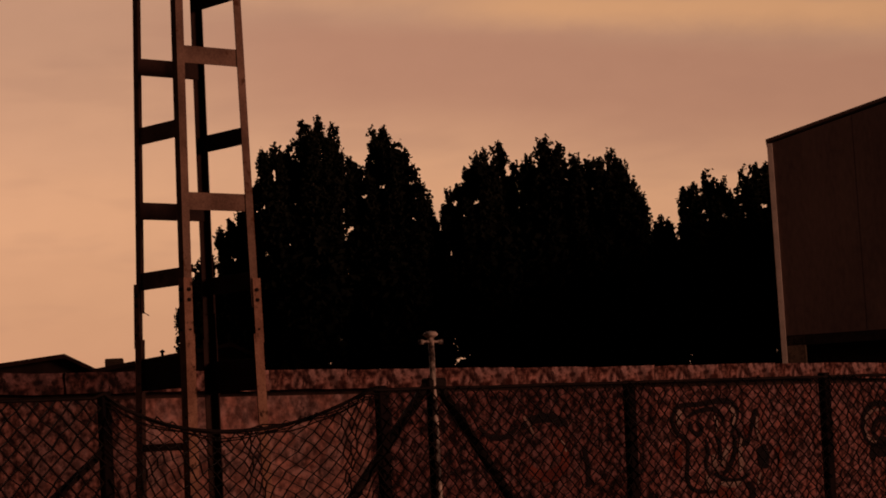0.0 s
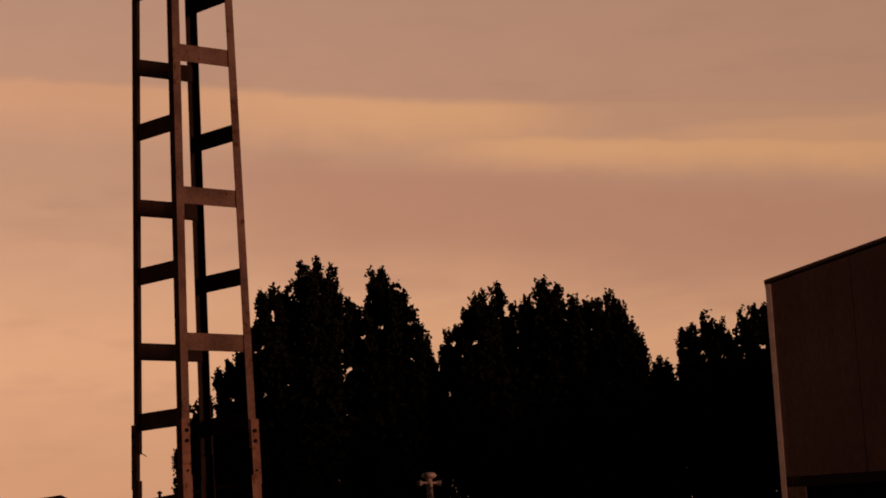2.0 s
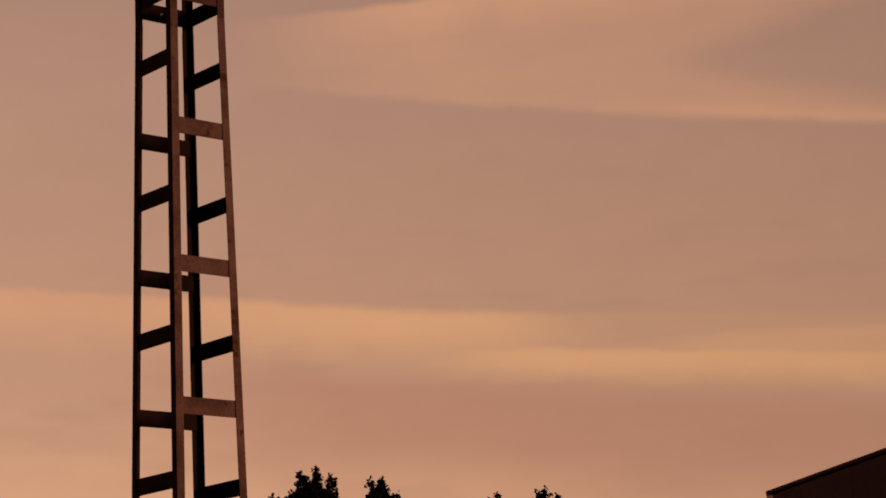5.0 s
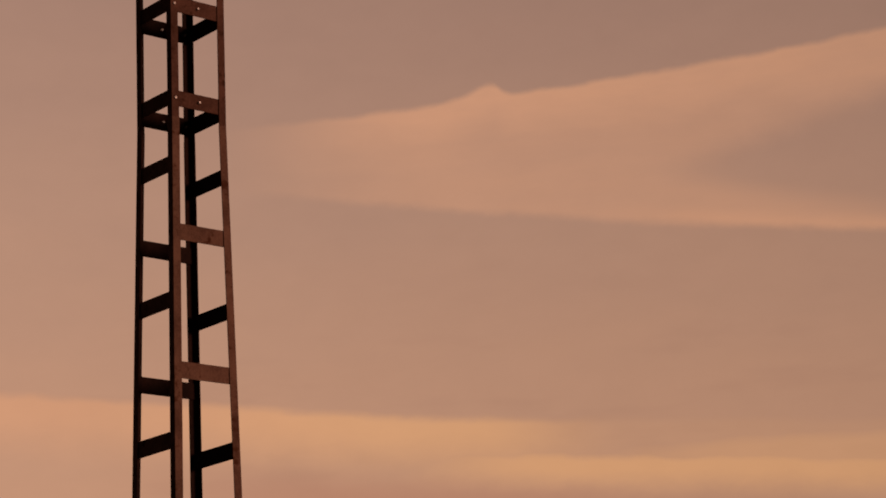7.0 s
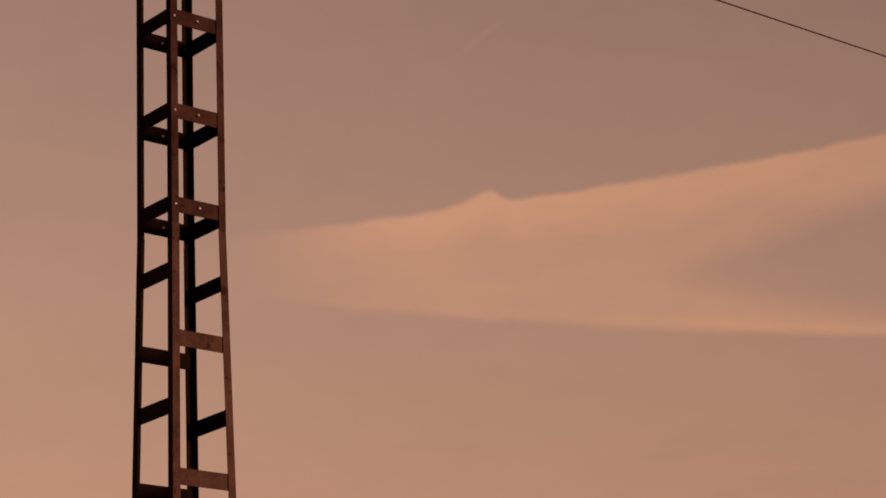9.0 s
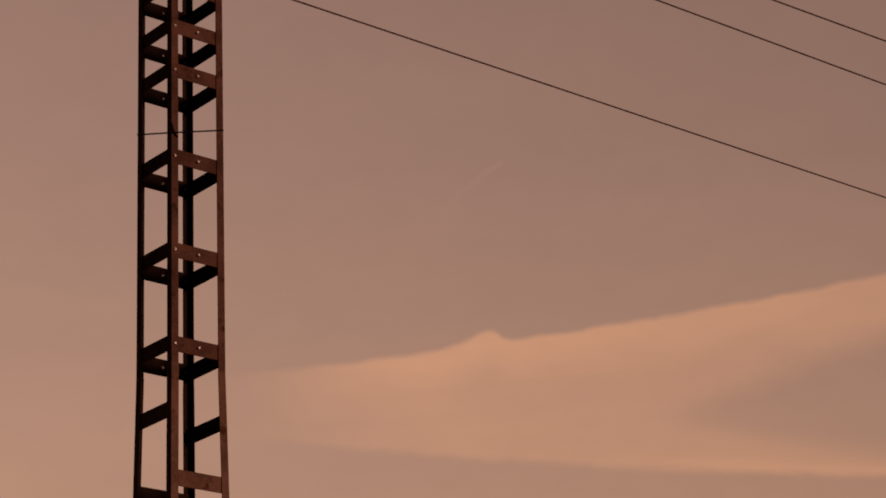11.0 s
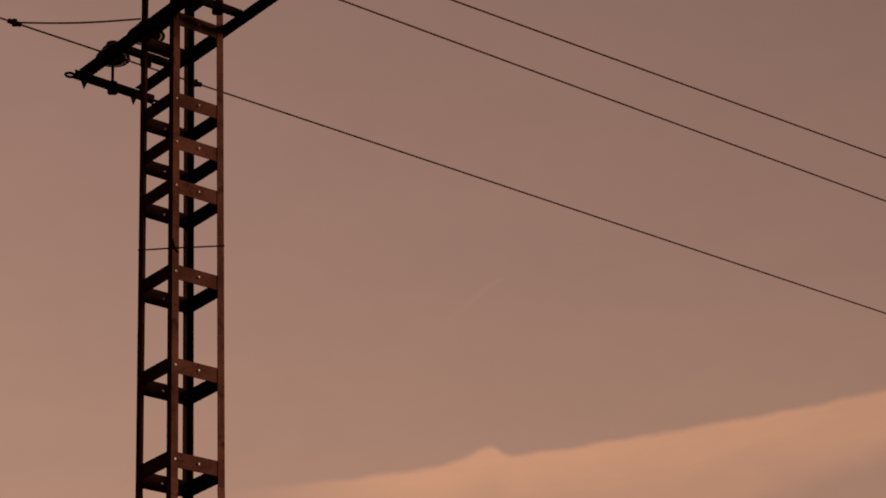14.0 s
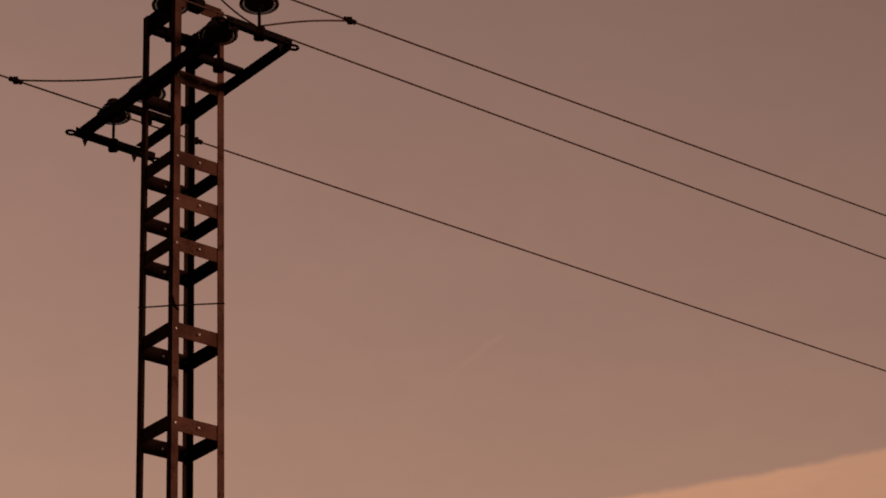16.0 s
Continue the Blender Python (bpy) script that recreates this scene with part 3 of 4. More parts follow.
def build_fence():
    root = thing("chain_link_fence", "old dark chain-link fence with sagging torn netting between posts", "fence", Matrix.Translation(fence_at(0)))
    inv = Matrix.Translation(-fence_at(0))
    rnd = random.Random(9)
    for i, x in enumerate(POSTS):
        p = inv @ fence_at(x)
        bm = bmesh.new()
        m = Matrix.Translation(p) @ pose(0, 0, 0, 0, rnd.uniform(-0.6, 0.6), 27.5)
        box(bm, (-0.027, -0.027, -0.3), (0.027, 0.027, FENCE_TOP + rnd.uniform(-0.01, 0.015)), 0.006, m)
        part("post", bm, CONCRETE, root)
    # corner pole with two raking struts and a branched head
    c = inv @ fence_at(1.186)
    bm = bmesh.new()
    tube(bm, (c + Vector((0.012, -0.03, -0.2)), c + Vector((0.012, -0.03, 1.2)), c + Vector((0, -0.02, 2.17))), 0.0155, 10)
    b2 = bmesh.new()
    box(b2, (-0.032, -0.012, -0.3), (0.006, 0.03, 1.93), 0.006, Matrix.Translation(c))
    part("post", b2, CONCRETE, root)
    pole = part("pole", bm, PIPE, root, "tall pale pipe with flaking paint")
    bm = bmesh.new()
    lathe(bm, [(0.016, 2.155), (0.034, 2.165), (0.040, 2.172), (0.03, 2.185), (0.01, 2.19)], 12, Matrix.Translation(c + Vector((0, -0.02, 0))))
    part("cap", bm, PIPE, pole)
    for s in (-1, 1):
        bm = bmesh.new()
        a = c + Vector((0, -0.02, 2.135))
        tube(bm, (a, a + FDIR * s * 0.04, a + FDIR * s * 0.055 + Vector((0, 0, 0.004))), 0.008, 6)
        lathe(bm, [(0.012, -0.014), (0.015, 0.0), (0.012, 0.014)], 8, Matrix.Translation(a + FDIR * s * 0.06))
        part("side_insulator", bm, PIPE, pole)
        bm = bmesh.new()
        tube(bm, (c + Vector((0, 0, 1.93)) + FDIR * s * 0.02, c + FDIR * s * (1.42 if s > 0 else 1.72) + Vector((0, 0, -0.05))), 0.027, 8)
        part("strut", bm, IRON, root)
    bm = bmesh.new()
    box(bm, (-0.05, -0.035, 1.86), (0.07, 0.035, 1.95), 0.01, Matrix.Translation(c) @ pose(0, 0, 0, 0, 0, 27.5))
    part("strut_bracket", bm, IRON, root)
    bm = bmesh.new()
    q = inv @ fence_at(-0.45)
    tube(bm, (q + Vector((0, 0, 1.66)), q - FDIR * 2.1 + Vector((0, 0, -0.05))), 0.020, 8)
    part("strut", bm, IRON, root)
    # line wires
    bm = bmesh.new()
    for k in range(3):
        pts = []
        for i in range(136):
            x = -1.8 + i * 0.05
            z = sag(x) if k == 0 else 0.05 + 0.9 * (k - 1)
            pts.append(inv @ fence_at(x) + Vector((0, 0, z + 0.004 * noise.noise((x * 3, k, 0)))) - Vector((0, 0.036, 0)))
        tube(bm, pts, 0.0095 if k == 0 else 0.003, 5)
    for k in range(4):     # strands of the torn top edge
        tube(bm, [inv @ fence_at(x) + Vector((0, -0.05, sag(x) + 0.03 * noise.noise((x * 5, k * 3, 4)) - 0.012 * k)) for x in [-0.43 + 0.066 * i for i in range(21)]], 0.0035, 4)
    part("line_wire", bm, WIRE, root)
    # netting: zigzag wires hooked into their neighbours, each a thin bent bar; an older, wider mesh up to the second post
    side = FDIR.cross(ARM_UP)
    for name, x0, x1, pitch, rows, thick in (("wide", -1.8, -0.44, 0.043, 21, 0.0075), ("fine", -0.44, 4.95, 0.033, 28, 0.0056)):
        verts, faces = [], []
        step = pitch / math.hypot(1, 0.52)
        for w in range(int((x1 - x0) / step)):
            base = len(verts)
            for r in range(2 * rows + 1):
                x = x0 + step * (w + (1.03 if (r + w) % 2 else -0.03))
                f = r / (2 * rows)
                z = 0.04 + (sag(x) - 0.04) * f
                loose = 1.25 if -0.45 < x < 0.89 else 0.42
                j = Vector((noise.noise((x * 4, z * 4, 2)), noise.noise((x * 4, z * 4, 7)) * 1.6, noise.noise((x * 3, z * 3, 11)))) * 0.045 * loose * (0.3 + f)
                j += Vector((noise.noise((x * 13, z * 13, 3)), 0, noise.noise((x * 13, z * 13, 5)))) * 0.018
                p = inv @ fence_at(x) + Vector((0, -0.045, z)) + j + side * (0.004 if r % 2 else -0.004)
                for k in range(3):
                    verts.append(p + FDIR * (thick * math.cos(2.094 * k)) + side * (thick * math.sin(2.094 * k)))
            for r in range(2 * rows):
                for k in range(3):
                    a, b = base + 3 * r + k, base + 3 * r + (k + 1) % 3
                    faces.append((a, b, b + 3, a + 3))
        me = bpy.data.meshes.new("netting")
        me.from_pydata([tuple(v) for v in verts], [], faces)
        shared("netting", me, WIRE, root, "rusty %s diamond wire netting" % name)["kind"] = "stuff"


build_fence()


# ---- graffiti on the wall ----
def ribbon(bm, pts, w, lift):
    """A flat painted stroke on the wall face, 4 mm proud; points are along the wall and up."""
    n = len(pts)
    row = []
    for i, (s, z) in enumerate(pts):
        a, b = pts[max(i - 1, 0)], pts[min(i + 1, n - 1)]
        d = Vector((b[0] - a[0], b[1] - a[1])).normalized()
        ww = w * (0.6 + 0.4 * math.sin(math.pi * (i + 0.5) / n)) / 2
        row.append([bm.verts.new((s - d.y * ww, -0.006 - lift, z + d.x * ww)), bm.verts.new((s + d.y * ww, -0.006 - lift, z - d.x * ww))])
    for a, b in zip(row, row[1:]):
        bm.faces.new((a[0], b[0], b[1], a[1]))


def curl(s, z, rs, rz, a0, a1, n=16):
    return [(s + rs * math.cos(radians(a0 + (a1 - a0) * i / n)), z + rz * math.sin(radians(a0 + (a1 - a0) * i / n))) for i in range(n + 1)]


def build_graffiti():
    def mural(label, strokes):
        root = thing("graffiti", label, "graffiti", WALL_M, group="graffiti on the wall")
        for i, (mat, w, pts) in enumerate(strokes):
            bm = bmesh.new()
            ribbon(bm, pts, w, 0.001 * (i % 3) + (0.003 if mat is PAINT_PALE else 0.0))
            part("stroke", bm, mat, root)

    def on(*pts):
        """Points of the large piece, in its own units, as places on the wall."""
        return [(7.03 + x * 0.004857, 3.047 - y * 0.003427) for x, y in pts]

    def smooth(*pts):
        """A rounded stroke through a few points of the large piece."""
        p = [Vector((x, y)) for x, y in pts]
        p = [p[0] * 2 - p[1]] + p + [p[-1] * 2 - p[-2]]
        row = []
        for a, b, c, d in zip(p, p[1:], p[2:], p[3:]):
            for i in range(5):
                t = i / 5
                row.append(0.5 * (2 * b + (c - a) * t + (2 * a - 5 * b + 4 * c - d) * t * t + (3 * b - a - 3 * c + d) * t ** 3))
        return on(*[(v.x, v.y) for v in row + [p[-2]]])

    mural("dark outlined graffiti of crowded rounded shapes with pale filling", [
        (PAINT_DARK, 0.066, smooth((380, 350), (400, 330), (480, 325), (555, 316), (598, 324), (618, 352), (606, 392), (590, 425))),
        (PAINT_DARK, 0.060, smooth((380, 350), (374, 382), (394, 420), (424, 442), (424, 500), (418, 560), (440, 600), (520, 612))),
        (PAINT_DARK, 0.055, smooth((432, 366), (470, 348), (528, 344), (558, 368), (560, 400))),
        (PAINT_DARK, 0.055, smooth((436, 380), (446, 412), (470, 424), (482, 400), (464, 384))),
        (PAINT_DARK, 0.060, smooth((612, 408), (640, 462), (664, 420), (686, 352), (698, 372))),
        (PAINT_DARK, 0.065, smooth((600, 430), (600, 480), (578, 530), (552, 556))),
        (PAINT_DARK, 0.060, smooth((520, 552), (560, 574), (610, 580), (650, 560))),
        (PAINT_DARK, 0.050, smooth((492, 440), (500, 480), (488, 520), (498, 550))),
        (PAINT_DARK, 0.050, smooth((530, 430), (545, 470), (538, 510))),
        (PAINT_DARK, 0.22, smooth((700, 470), (708, 505), (706, 545))),
        (PAINT_DARK, 0.11, smooth((640, 590), (660, 620), (652, 660))),
    ])
    mural("pale brush strokes filling the graffiti shapes", [
        (PAINT_PALE, 0.10, smooth((405, 345), (396, 366), (398, 388))),
        (PAINT_PALE, 0.040, smooth((528, 366), (536, 392), (534, 418))),
        (PAINT_PALE, 0.065, smooth((586, 334), (602, 364), (592, 400))),
        (PAINT_PALE, 0.075, smooth((626, 442), (618, 490), (622, 530), (612, 556))),
        (PAINT_PALE, 0.080, smooth((576, 466), (560, 496), (548, 530))),
        (PAINT_PALE, 0.045, smooth((690, 372), (686, 412), (698, 452))),
        (PAINT_PALE, 0.045, smooth((694, 560), (684, 580), (682, 600))),
        (PAINT_PALE, 0.070, smooth((490, 556), (492, 580), (500, 604))),
        (PAINT_PALE, 0.070, smooth((516, 490), (520, 520), (530, 545))),
        (PAINT_PALE, 0.060, smooth((540, 585), (580, 592), (618, 588))),
        (PAINT_RED, 0.14, smooth((526, 612), (556, 622), (590, 616))),
        (PAINT_RED, 0.12, smooth((396, 450), (388, 490), (392, 530))),
        (PAINT_RED, 0.10, smooth((640, 400), (650, 420), (652, 440))),
        (PAINT_RED, 0.10, smooth((760, 480), (775, 510), (770, 545))),
    ])
    mural("faded dark and red graffiti patch", [
        (PAINT_DARK, 0.10, curl(6.75, 1.72, 0.35, 0.12, 10, 170)),
        (PAINT_RED, 0.13, curl(6.75, 1.42, 0.30, 0.18, 200, 420)),
        (PAINT_PALE, 0.035, [(6.42, 1.86), (6.50, 1.78), (6.56, 1.68)]),
        (PAINT_PALE, 0.030, [(6.95, 1.62), (7.03, 1.56), (7.06, 1.48)]),
        (PAINT_DARK, 0.06, curl(6.05, 1.85, 0.30, 0.20, 200, 340)),
        (PAINT_DARK, 0.08, [(7.35, 1.50), (7.40, 1.30), (7.38, 1.10)]),
    ])
    mural("dark round graffiti swirl", [
        (PAINT_DARK, 0.09, curl(12.85, 1.62, 0.36, 0.26, 40, 380, 22)),
        (PAINT_DARK, 0.08, curl(12.9, 1.55, 0.18, 0.14, 0, 300)),
        (PAINT_PALE, 0.05, curl(12.8, 1.60, 0.27, 0.20, 80, 260)),
        (PAINT_DARK, 0.25, curl(12.9, 1.25, 0.20, 0.10, 0, 200)),
    ])


build_graffiti()


# ---- warehouse ----
def build_warehouse():
    X0, Y0, W, D = 12.42, 50.0, 13.0, 24.0
    eave, ridge = 7.84, 7.84 + 6.5 * 0.275
    root = thing("warehouse", "brown sheet-clad gabled warehouse with pale corner flashing", "warehouse", pose(X0 + 0.105, Y0, 0, 0, -0.8, -15))

    def roof_z(x):
        return eave + min(x, W - x) * 0.275

    sill = 3.62
    bm = bmesh.new()
    n = 7
    for i in range(n):          # sheets with a raised rib at each seam
        a, b = i * W / n, (i + 1) * W / n
        for lo, hi, y in ((a + 0.04, b - 0.04, 0.0), (b - 0.04, b + 0.04, -0.004)):
            hi = min(hi, W)
            m = (lo + hi) / 2
            pts = [(lo, sill), (hi, sill), (hi, roof_z(hi) - 0.06)] + ([(W / 2, ridge - 0.06)] if lo < W / 2 < hi else []) + [(lo, roof_z(lo) - 0.06)]
            f = [bm.verts.new((x, y, z)) for x, z in pts]
            g = [bm.verts.new((x, 0.18, z)) for x, z in pts]
            bm.faces.new(f)
            bm.faces.new(g[::-1])
            for k in range(len(pts)):
                j = (k + 1) % len(pts)
                bm.faces.new((f[j], f[k], g[k], g[j]))
    bmesh.ops.recalc_face_normals(bm, faces=bm.faces[:])
    part("gable_cladding", bm, CLAD, root)
    for x in (0.0, W - 0.18):
        bm = bmesh.new()
        box(bm, (x, 0.2, 0), (x + 0.18, D, eave - 0.06))
        part("side_wall", bm, CLAD, root)
    bm = bmesh.new()
    box(bm, (0.18, D - 0.2, 0), (W - 0.18, D, eave - 0.06))
    part("back_wall", bm, CLAD, root)
    for s in (0, 1):
        bm = bmesh.new()
        a = Vector((-0.05, 0, eave - 0.02)) if s == 0 else Vector((W + 0.05, 0, eave - 0.02))
        b = Vector((W / 2, 0, ridge + 0.03))
        vs = []
        for y in (-0.09, D + 0.1):
            for p, dz in ((a, 0), (b, 0), (b, 0.06), (a, 0.06)):
                vs.append(bm.verts.new((p.x, y, p.z + dz)))
        for f in ((0, 1, 2, 3), (7, 6, 5, 4), (0, 4, 5, 1), (1, 5, 6, 2), (2, 6, 7, 3), (3, 7, 4, 0)):
            bm.faces.new([vs[i] for i in f])
        bmesh.ops.recalc_face_normals(bm, faces=bm.faces[:])
        part("roof_slope", bm, CLAD, root)
    bm = bmesh.new()
    box(bm, (-0.03, -0.06, 2.85), (0.085, -0.006, eave - 0.05), 0.004)
    box(bm, (-0.03, -0.002, 2.85), (-0.002, 0.14, eave - 0.05))
    part("corner_flashing", bm, FLASH, root, "pale sheet-metal corner flashing")
    bm = bmesh.new()
    box(bm, (0.0, 0.02, 0), (0.50, 0.35, sill), 0.02)
    part("corner_pillar", bm, PILLAR, root, "rendered masonry corner pillar")
    bm = bmesh.new()
    box(bm, (W - 0.5, 0.02, 0), (W, 0.35, sill), 0.02)
    part("corner_pillar", bm, RENDERED, root)
    bm = bmesh.new()
    box(bm, (0.02, 0.02, sill - 0.22), (W - 0.02, 0.17, sill - 0.004))
    part("lintel", bm, IRON, root, "dark steel beam over the open bay")
    # dark sheets added, set back in the bay, for the shade of its opening
    for i in range(4):
        a = 0.52 + i * (W - 1.04) / 4
        bm = bmesh.new()
        box(bm, (a + 0.02, 1.4, 0), (a + (W - 1.04) / 4 - 0.02, 1.5, sill), 0.01)
        part("bay_shade_sheet", bm, IRON, root, "dark sheet standing for the shade in the open bay")


build_warehouse()


# ---- far houses ----
def build_house(name, label, at, w, d, eave, ridge, ridge_x=0.5):
    root = thing(name, label, "house", at)
    bm = bmesh.new()
    pr = [(0, 0), (w, 0), (w, eave[1]), (w * ridge_x, ridge), (0, eave[0])]
    f = [bm.verts.new((x, 0, z)) for x, z in pr]
    g = [bm.verts.new((x, d, z)) for x, z in pr]
    bm.faces.new(f)
    bm.faces.new(g[::-1])
    for k in range(5):
        j = (k + 1) % 5
        bm.faces.new((f[j], f[k], g[k], g[j]))
    bmesh.ops.recalc_face_normals(bm, faces=bm.faces[:])
    part("wall", bm, RENDERED, root)
    for (xa, za), (xb, zb) in (((-0.25, eave[0] - 0.05), (w * ridge_x, ridge)), ((w + 0.25, eave[1] - 0.05), (w * ridge_x, ridge))):
        bm = bmesh.new()
        vs = [bm.verts.new((x, y, z + dz)) for y in (-0.3, d + 0.3) for x, z, dz in ((xa, za, 0.01), (xb, zb, 0.01), (xb, zb, 0.12), (xa, za, 0.12))]
        for q in ((0, 1, 2, 3), (7, 6, 5, 4), (0, 4, 5, 1), (1, 5, 6, 2), (2, 6, 7, 3), (3, 7, 4, 0)):
            bm.faces.new([vs[i] for i in q])
        bmesh.ops.recalc_face_normals(bm, faces=bm.faces[:])
        part("roof", bm, TILE, root, "dark tiled roof slope")
    return root


def build_houses():
    build_house("house", "low house with a dark tiled gable roof behind the wall", Matrix.Translation((-11.3, 60, 0)), 8.9, 9, (3.35, 3.62), 4.19, 0.895)
    h = build_house("shed", "long low shed with a shallow dark roof", Matrix.Translation((-2.75, 60.5, 0)), 4.2, 8, (3.80, 3.95), 4.33, 0.85)
    bm = bmesh.new()
    box(bm, (0.36, 0.5, 3.7), (0.82, 1.0, 4.20), 0.02)
    box(bm, (0.35, 0.49, 4.09), (0.83, 1.01, 4.12), 0.008)
    part("chimney", bm, PILLAR, h, "square rendered chimney block")
    bm = bmesh.new()
    lathe(bm, [(0.035, 3.8), (0.035, 4.29), (0.065, 4.30), (0.065, 4.33), (0.02, 4.37)], 10, Matrix.Translation((1.82, 0.5, 0)))
    part("vent_pipe", bm, IRON, h)


build_houses()


# ---- trees ----
def build_tree(x0, y0, leaders, width, seed, body=0.62, dense=190):
    """A broad poplar: trunk, limbs fanning out to upright leaders (place, height, half-width), leafy sprays round each and a dense body."""
    rnd = np.random.RandomState(seed)
    height = max(h for _, h, _ in leaders)
    size = "tall" if height > 11 else "small" if height < 8.9 else "broad"
    root = thing("poplar_tree", size + " dark leafy poplar with upright spiky branches", "tree", Matrix.Translation((x0, y0, 0)), group="row of poplars")
    bm = bmesh.new()
    tube(bm, [(0.12 * math.sin(i * 1.3 + seed), 0.1 * math.cos(i * 0.9 + seed), height * 0.7 * i / 8 - 0.1) for i in range(9)], 0.26, 9, 0.05)
    part("trunk", bm, BARK, root)
    P, S = [], []

    def sprays(base, tall, lean):
        """Tufts of leaves that rise and narrow to a tip."""
        for b, h, o in zip(base, tall, lean):
            m = rnd.randint(10, 19)
            q = rnd.rand(m)[:, None]
            P.append(b + rnd.normal(0, 0.062, (m, 3)) * (1.2 - q) + (o * 0.35 + np.array([0, 0, 1.0])) * (q - 0.35) * h)
            S.append(rnd.uniform(0.036, 0.070, m) * (1.2 - 0.4 * q[:, 0]))

    # shoots that fill the forks between neighbouring leaders
    row = sorted(leaders)
    shoots = [((a[0] + b[0]) / 2, min(a[1], b[1]) - rnd.uniform(0.25, 0.60), 0.27) for a, b in zip(row, row[1:])]
    for lx, top, r in leaders + shoots:
        dx, dy = lx - x0, rnd.uniform(-0.3, 0.3) * width
        z0 = top * rnd.uniform(0.42, 0.52)
        r, top = r * 0.96, top - 0.09

        def axis(q):
            """Middle of the leader at q from its fork to its tip: out first, then up."""
            return np.stack([dx * q ** 0.45, dy * q ** 0.45, z0 + (top - 0.12 - z0) * q], -1)

        def girth(q):
            return r * (0.30 + 0.80 * np.clip((1.0 - q) / 0.30, 0, 1) ** 0.8 + 1.25 * np.clip((0.72 - q) / 0.72, 0, 1))

        bm = bmesh.new()
        tube(bm, [Vector((0, 0, z0 * 0.6))] + [Vector(axis(np.float64(q))) for q in (0.08, 0.3, 0.55, 0.8, 0.97)], 0.085, 6, 0.010)
        part("limb", bm, BARK, root)
        n = int(55 + 200 * r)
        q = 1 - 0.70 * rnd.rand(n) ** 1.2
        d = rnd.normal(size=(n, 3)) * np.array([1, 1, 0.25])
        d /= np.linalg.norm(d, axis=1)[:, None]
        sprays(axis(q) + d * (girth(q) * rnd.uniform(0.55, 1.10, n))[:, None], rnd.uniform(0.16, 0.42, n), d)
        sprays(axis(np.ones(3)) + rnd.normal(0, 0.05, (3, 3)), rnd.uniform(0.22, 0.40, 3), rnd.normal(0, 0.2, (3, 3)))
        m = int(3.0 * r * (top - z0) * 150)
        q = rnd.rand(m) ** 1.15 * 0.95
        d = rnd.normal(size=(m, 3)) * np.array([1, 1, 0.3])
        d *= (rnd.rand(m) ** 0.5 / np.linalg.norm(d, axis=1))[:, None]
        P.append(axis(q) + d * (girth(q) * 0.85)[:, None])
        S.append(rnd.uniform(0.075, 0.125, m))
    airy = sum(map(len, P))
    # dense body, broad-shouldered, narrowing to the ground
    top = height * body
    m = int(width * top * dense)
    f = rnd.rand(m) ** 0.62
    prof = np.where(f > 0.72, np.sqrt(np.clip(1 - ((f - 0.72) / 0.28) ** 2, 0, 1)), 0.86 + 0.14 * f / 0.72) * (0.94 + 0.06 * np.sin(f * 21 + seed))
    a = rnd.uniform(0, 2 * math.pi, m)
    k = np.sqrt(rnd.rand(m)) * prof * width / 2
    P.append(np.stack([k * np.cos(a), k * np.sin(a), 0.2 + f * top], 1))
    S.append(rnd.uniform(0.09, 0.16, m))
    P, S = np.concatenate(P), np.concatenate(S)
    # gaps between the twigs, wider among the leaders than in the body
    open_at = np.array([noise.noise(((x + x0) * 3.1, y * 0.2, z * 2.9)) for x, y, z in P])
    keep = open_at < np.where(np.arange(len(P)) < airy, 0.42, 0.50)
    P, S = P[keep], S[keep]
    n = len(P)
    a = rnd.normal(size=(n, 3))
    a /= np.linalg.norm(a, axis=1)[:, None]
    b = np.cross(a, rnd.normal(size=(n, 3)))
    b /= np.linalg.norm(b, axis=1)[:, None]
    S = S[:, None]
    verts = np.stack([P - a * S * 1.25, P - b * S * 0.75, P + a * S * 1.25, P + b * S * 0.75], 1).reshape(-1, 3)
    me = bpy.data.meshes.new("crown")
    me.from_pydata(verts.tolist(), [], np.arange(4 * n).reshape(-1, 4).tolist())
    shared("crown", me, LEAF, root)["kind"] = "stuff"


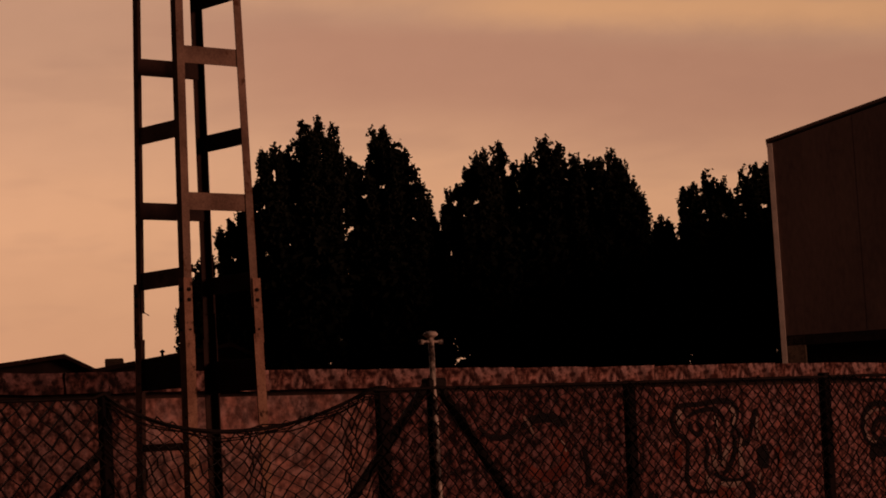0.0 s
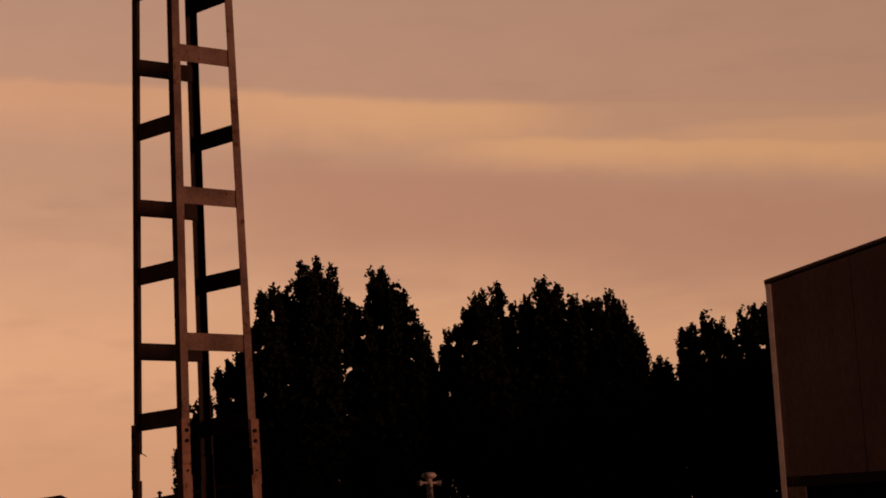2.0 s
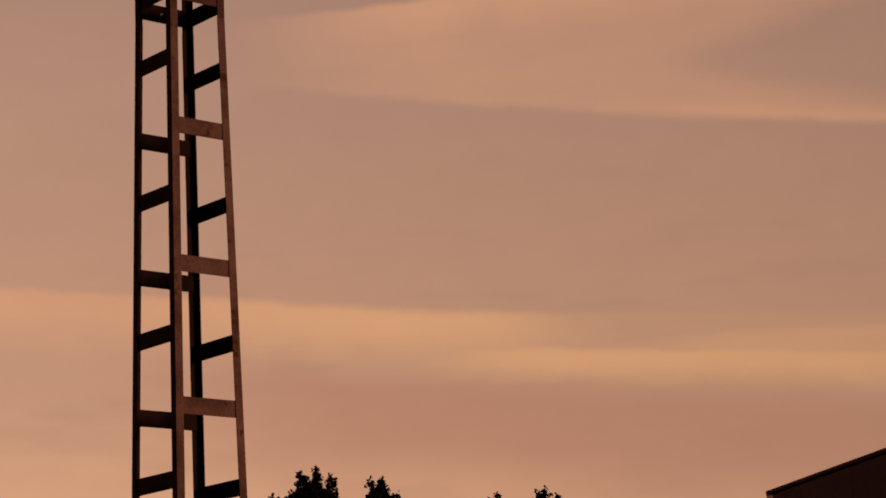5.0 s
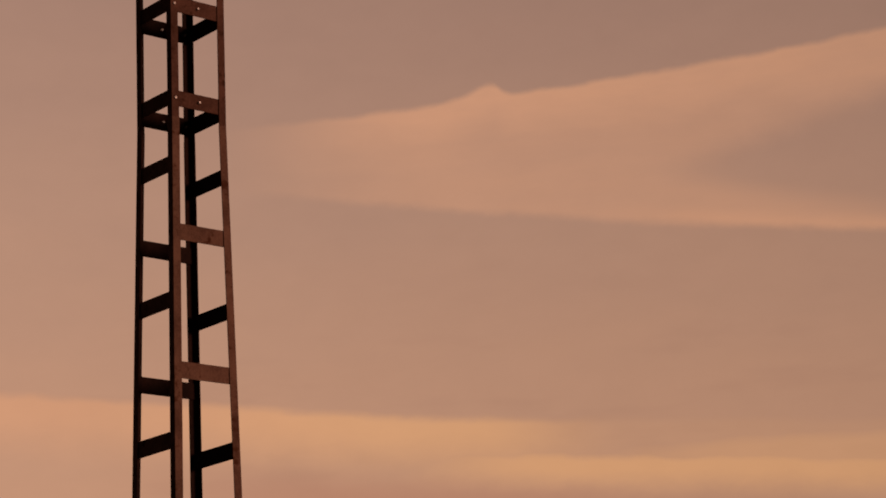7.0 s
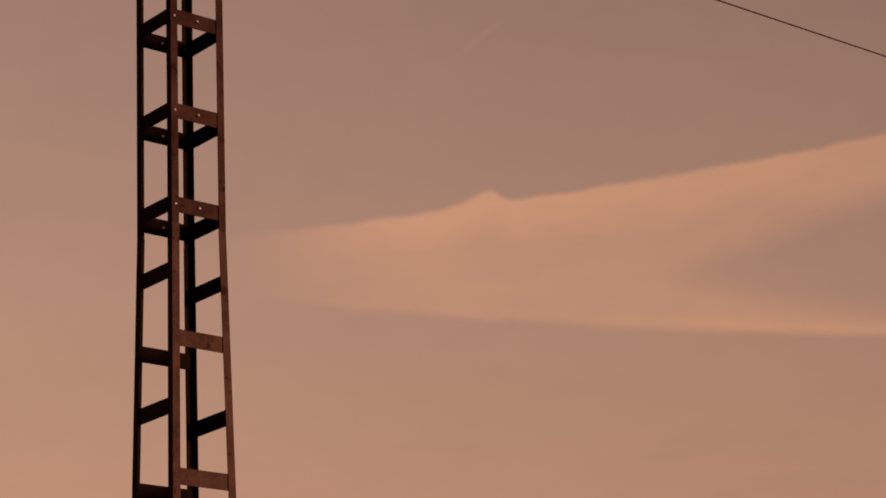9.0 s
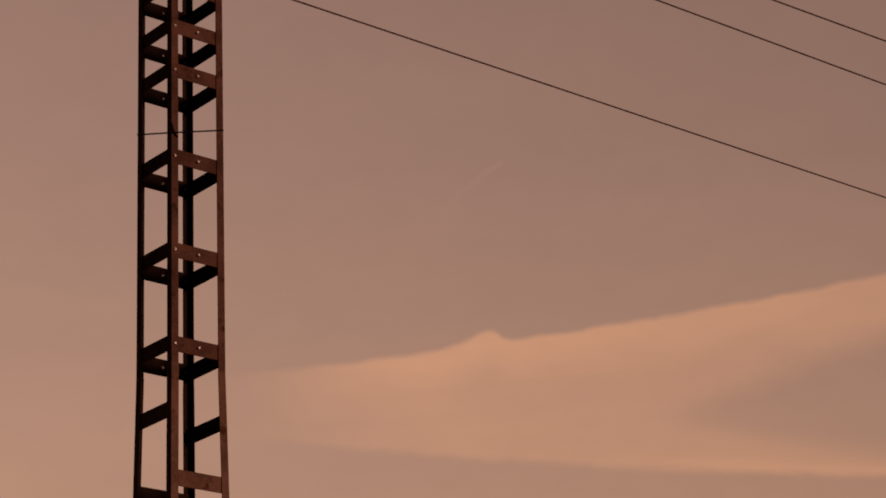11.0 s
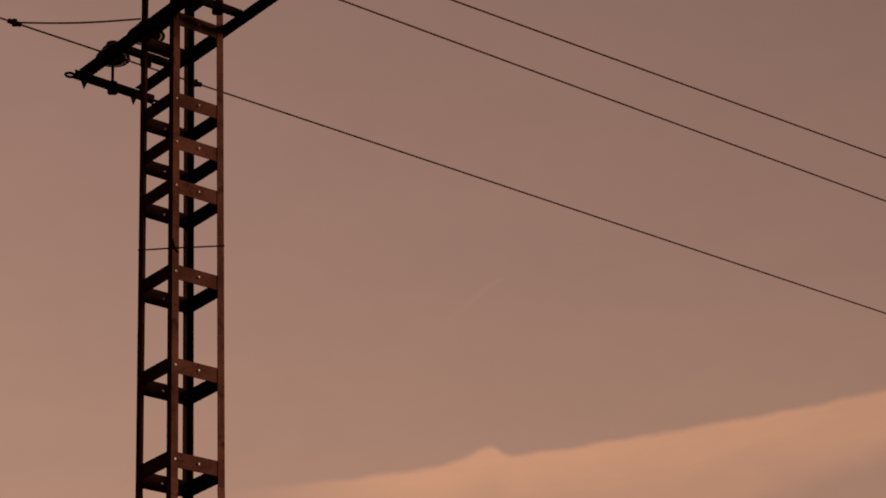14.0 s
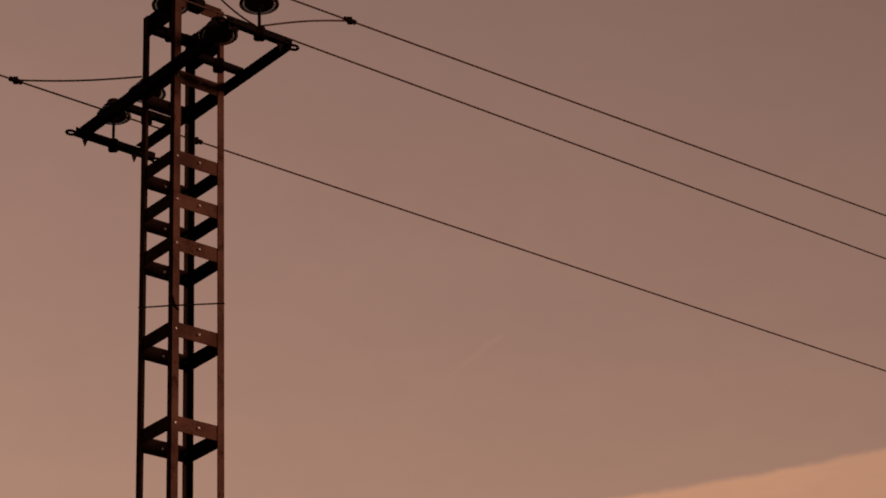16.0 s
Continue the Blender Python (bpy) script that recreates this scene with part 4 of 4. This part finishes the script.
def build_trees():
    build_tree(3.30, 70.4, [(1.95, 9.7, 0.28), (2.07, 10.5, 0.30), (2.40, 10.66, 0.34), (2.81, 10.95, 0.38), (3.32, 11.44, 0.42), (3.81, 11.66, 0.40), (4.20, 11.29, 0.34), (4.42, 10.6, 0.28)], 3.0, 11, 0.74)
    build_tree(5.80, 70.5, [(4.62, 9.9, 0.26), (4.70, 10.37, 0.22), (4.95, 10.2, 0.24), (5.45, 11.23, 0.38), (5.80, 11.28, 0.40), (6.06, 10.75, 0.28), (6.41, 10.62, 0.20), (6.58, 10.1, 0.24), (6.74, 9.5, 0.28), (6.98, 9.1, 0.24), (7.08, 8.6, 0.22)], 2.3, 12, 0.72)
    build_tree(8.90, 70.5, [(7.22, 8.35, 0.24), (7.42, 8.8, 0.24), (7.64, 9.26, 0.24), (7.96, 9.46, 0.24), (8.20, 9.9, 0.26), (8.46, 10.21, 0.30), (8.76, 10.46, 0.34), (9.26, 10.73, 0.38), (9.66, 10.12, 0.34)], 2.8, 13, 0.77)
    build_tree(10.55, 70.8, [(9.94, 10.0, 0.30), (10.22, 10.36, 0.34), (10.52, 10.84, 0.38), (10.91, 10.55, 0.34), (11.28, 10.02, 0.30)], 2.8, 14, 0.80)
    build_tree(12.40, 70.5, [(11.40, 9.8, 0.28), (11.57, 10.27, 0.34), (11.93, 10.1, 0.30), (12.35, 10.14, 0.34), (12.73, 10.33, 0.36), (13.03, 10.0, 0.28), (13.30, 9.4, 0.28), (13.52, 9.0, 0.24), (13.72, 8.45, 0.20)], 2.7, 15, 0.77)
    build_tree(15.45, 70.5, [(14.72, 9.02, 0.28), (15.02, 9.16, 0.34), (15.55, 9.58, 0.38), (15.93, 9.29, 0.32), (16.20, 8.9, 0.26), (16.40, 8.95, 0.22)], 2.2, 16, 0.80)
    build_tree(17.25, 70.6, [(16.58, 9.58, 0.20), (17.00, 9.72, 0.32), (17.40, 9.78, 0.36), (17.9, 9.6, 0.38)], 2.1, 17, 0.80)
    build_tree(19.40, 72.0, [(18.5, 9.3, 0.4), (19.3, 9.7, 0.5), (20.2, 9.4, 0.5)], 3.2, 18, 0.8)
    build_tree(1.30, 71.0, [(0.78, 8.37, 0.20), (1.10, 8.6, 0.20), (1.42, 8.9, 0.26), (1.75, 9.6, 0.30)], 1.3, 19, 0.80)
    build_tree(0.05, 71.2, [(-0.12, 7.3, 0.18), (0.12, 7.45, 0.20), (0.40, 7.6, 0.22), (-0.50, 6.1, 0.18)], 0.9, 20, 0.76)
    build_tree(14.18, 71.0, [(13.98, 7.9, 0.20), (14.18, 8.25, 0.22), (14.40, 8.15, 0.22)], 0.9, 21, 0.80)
    # lower trees in the row behind
    for i, (x, h, w) in enumerate(((0.75, 6.9, 1.7), (2.2, 8.1, 3.0), (4.7, 8.5, 3.0), (7.05, 8.15, 3.3), (9.9, 8.8, 3.3), (11.9, 8.7, 3.0), (14.25, 8.5, 2.9), (16.8, 8.5, 3.0))):
        build_tree(x, 73.5, [(x + w * t, h - 0.9 * abs(t), 0.32) for t in (-0.40, -0.22, -0.05, 0.12, 0.36)], w, 30 + i, 0.90, 72)


build_trees()
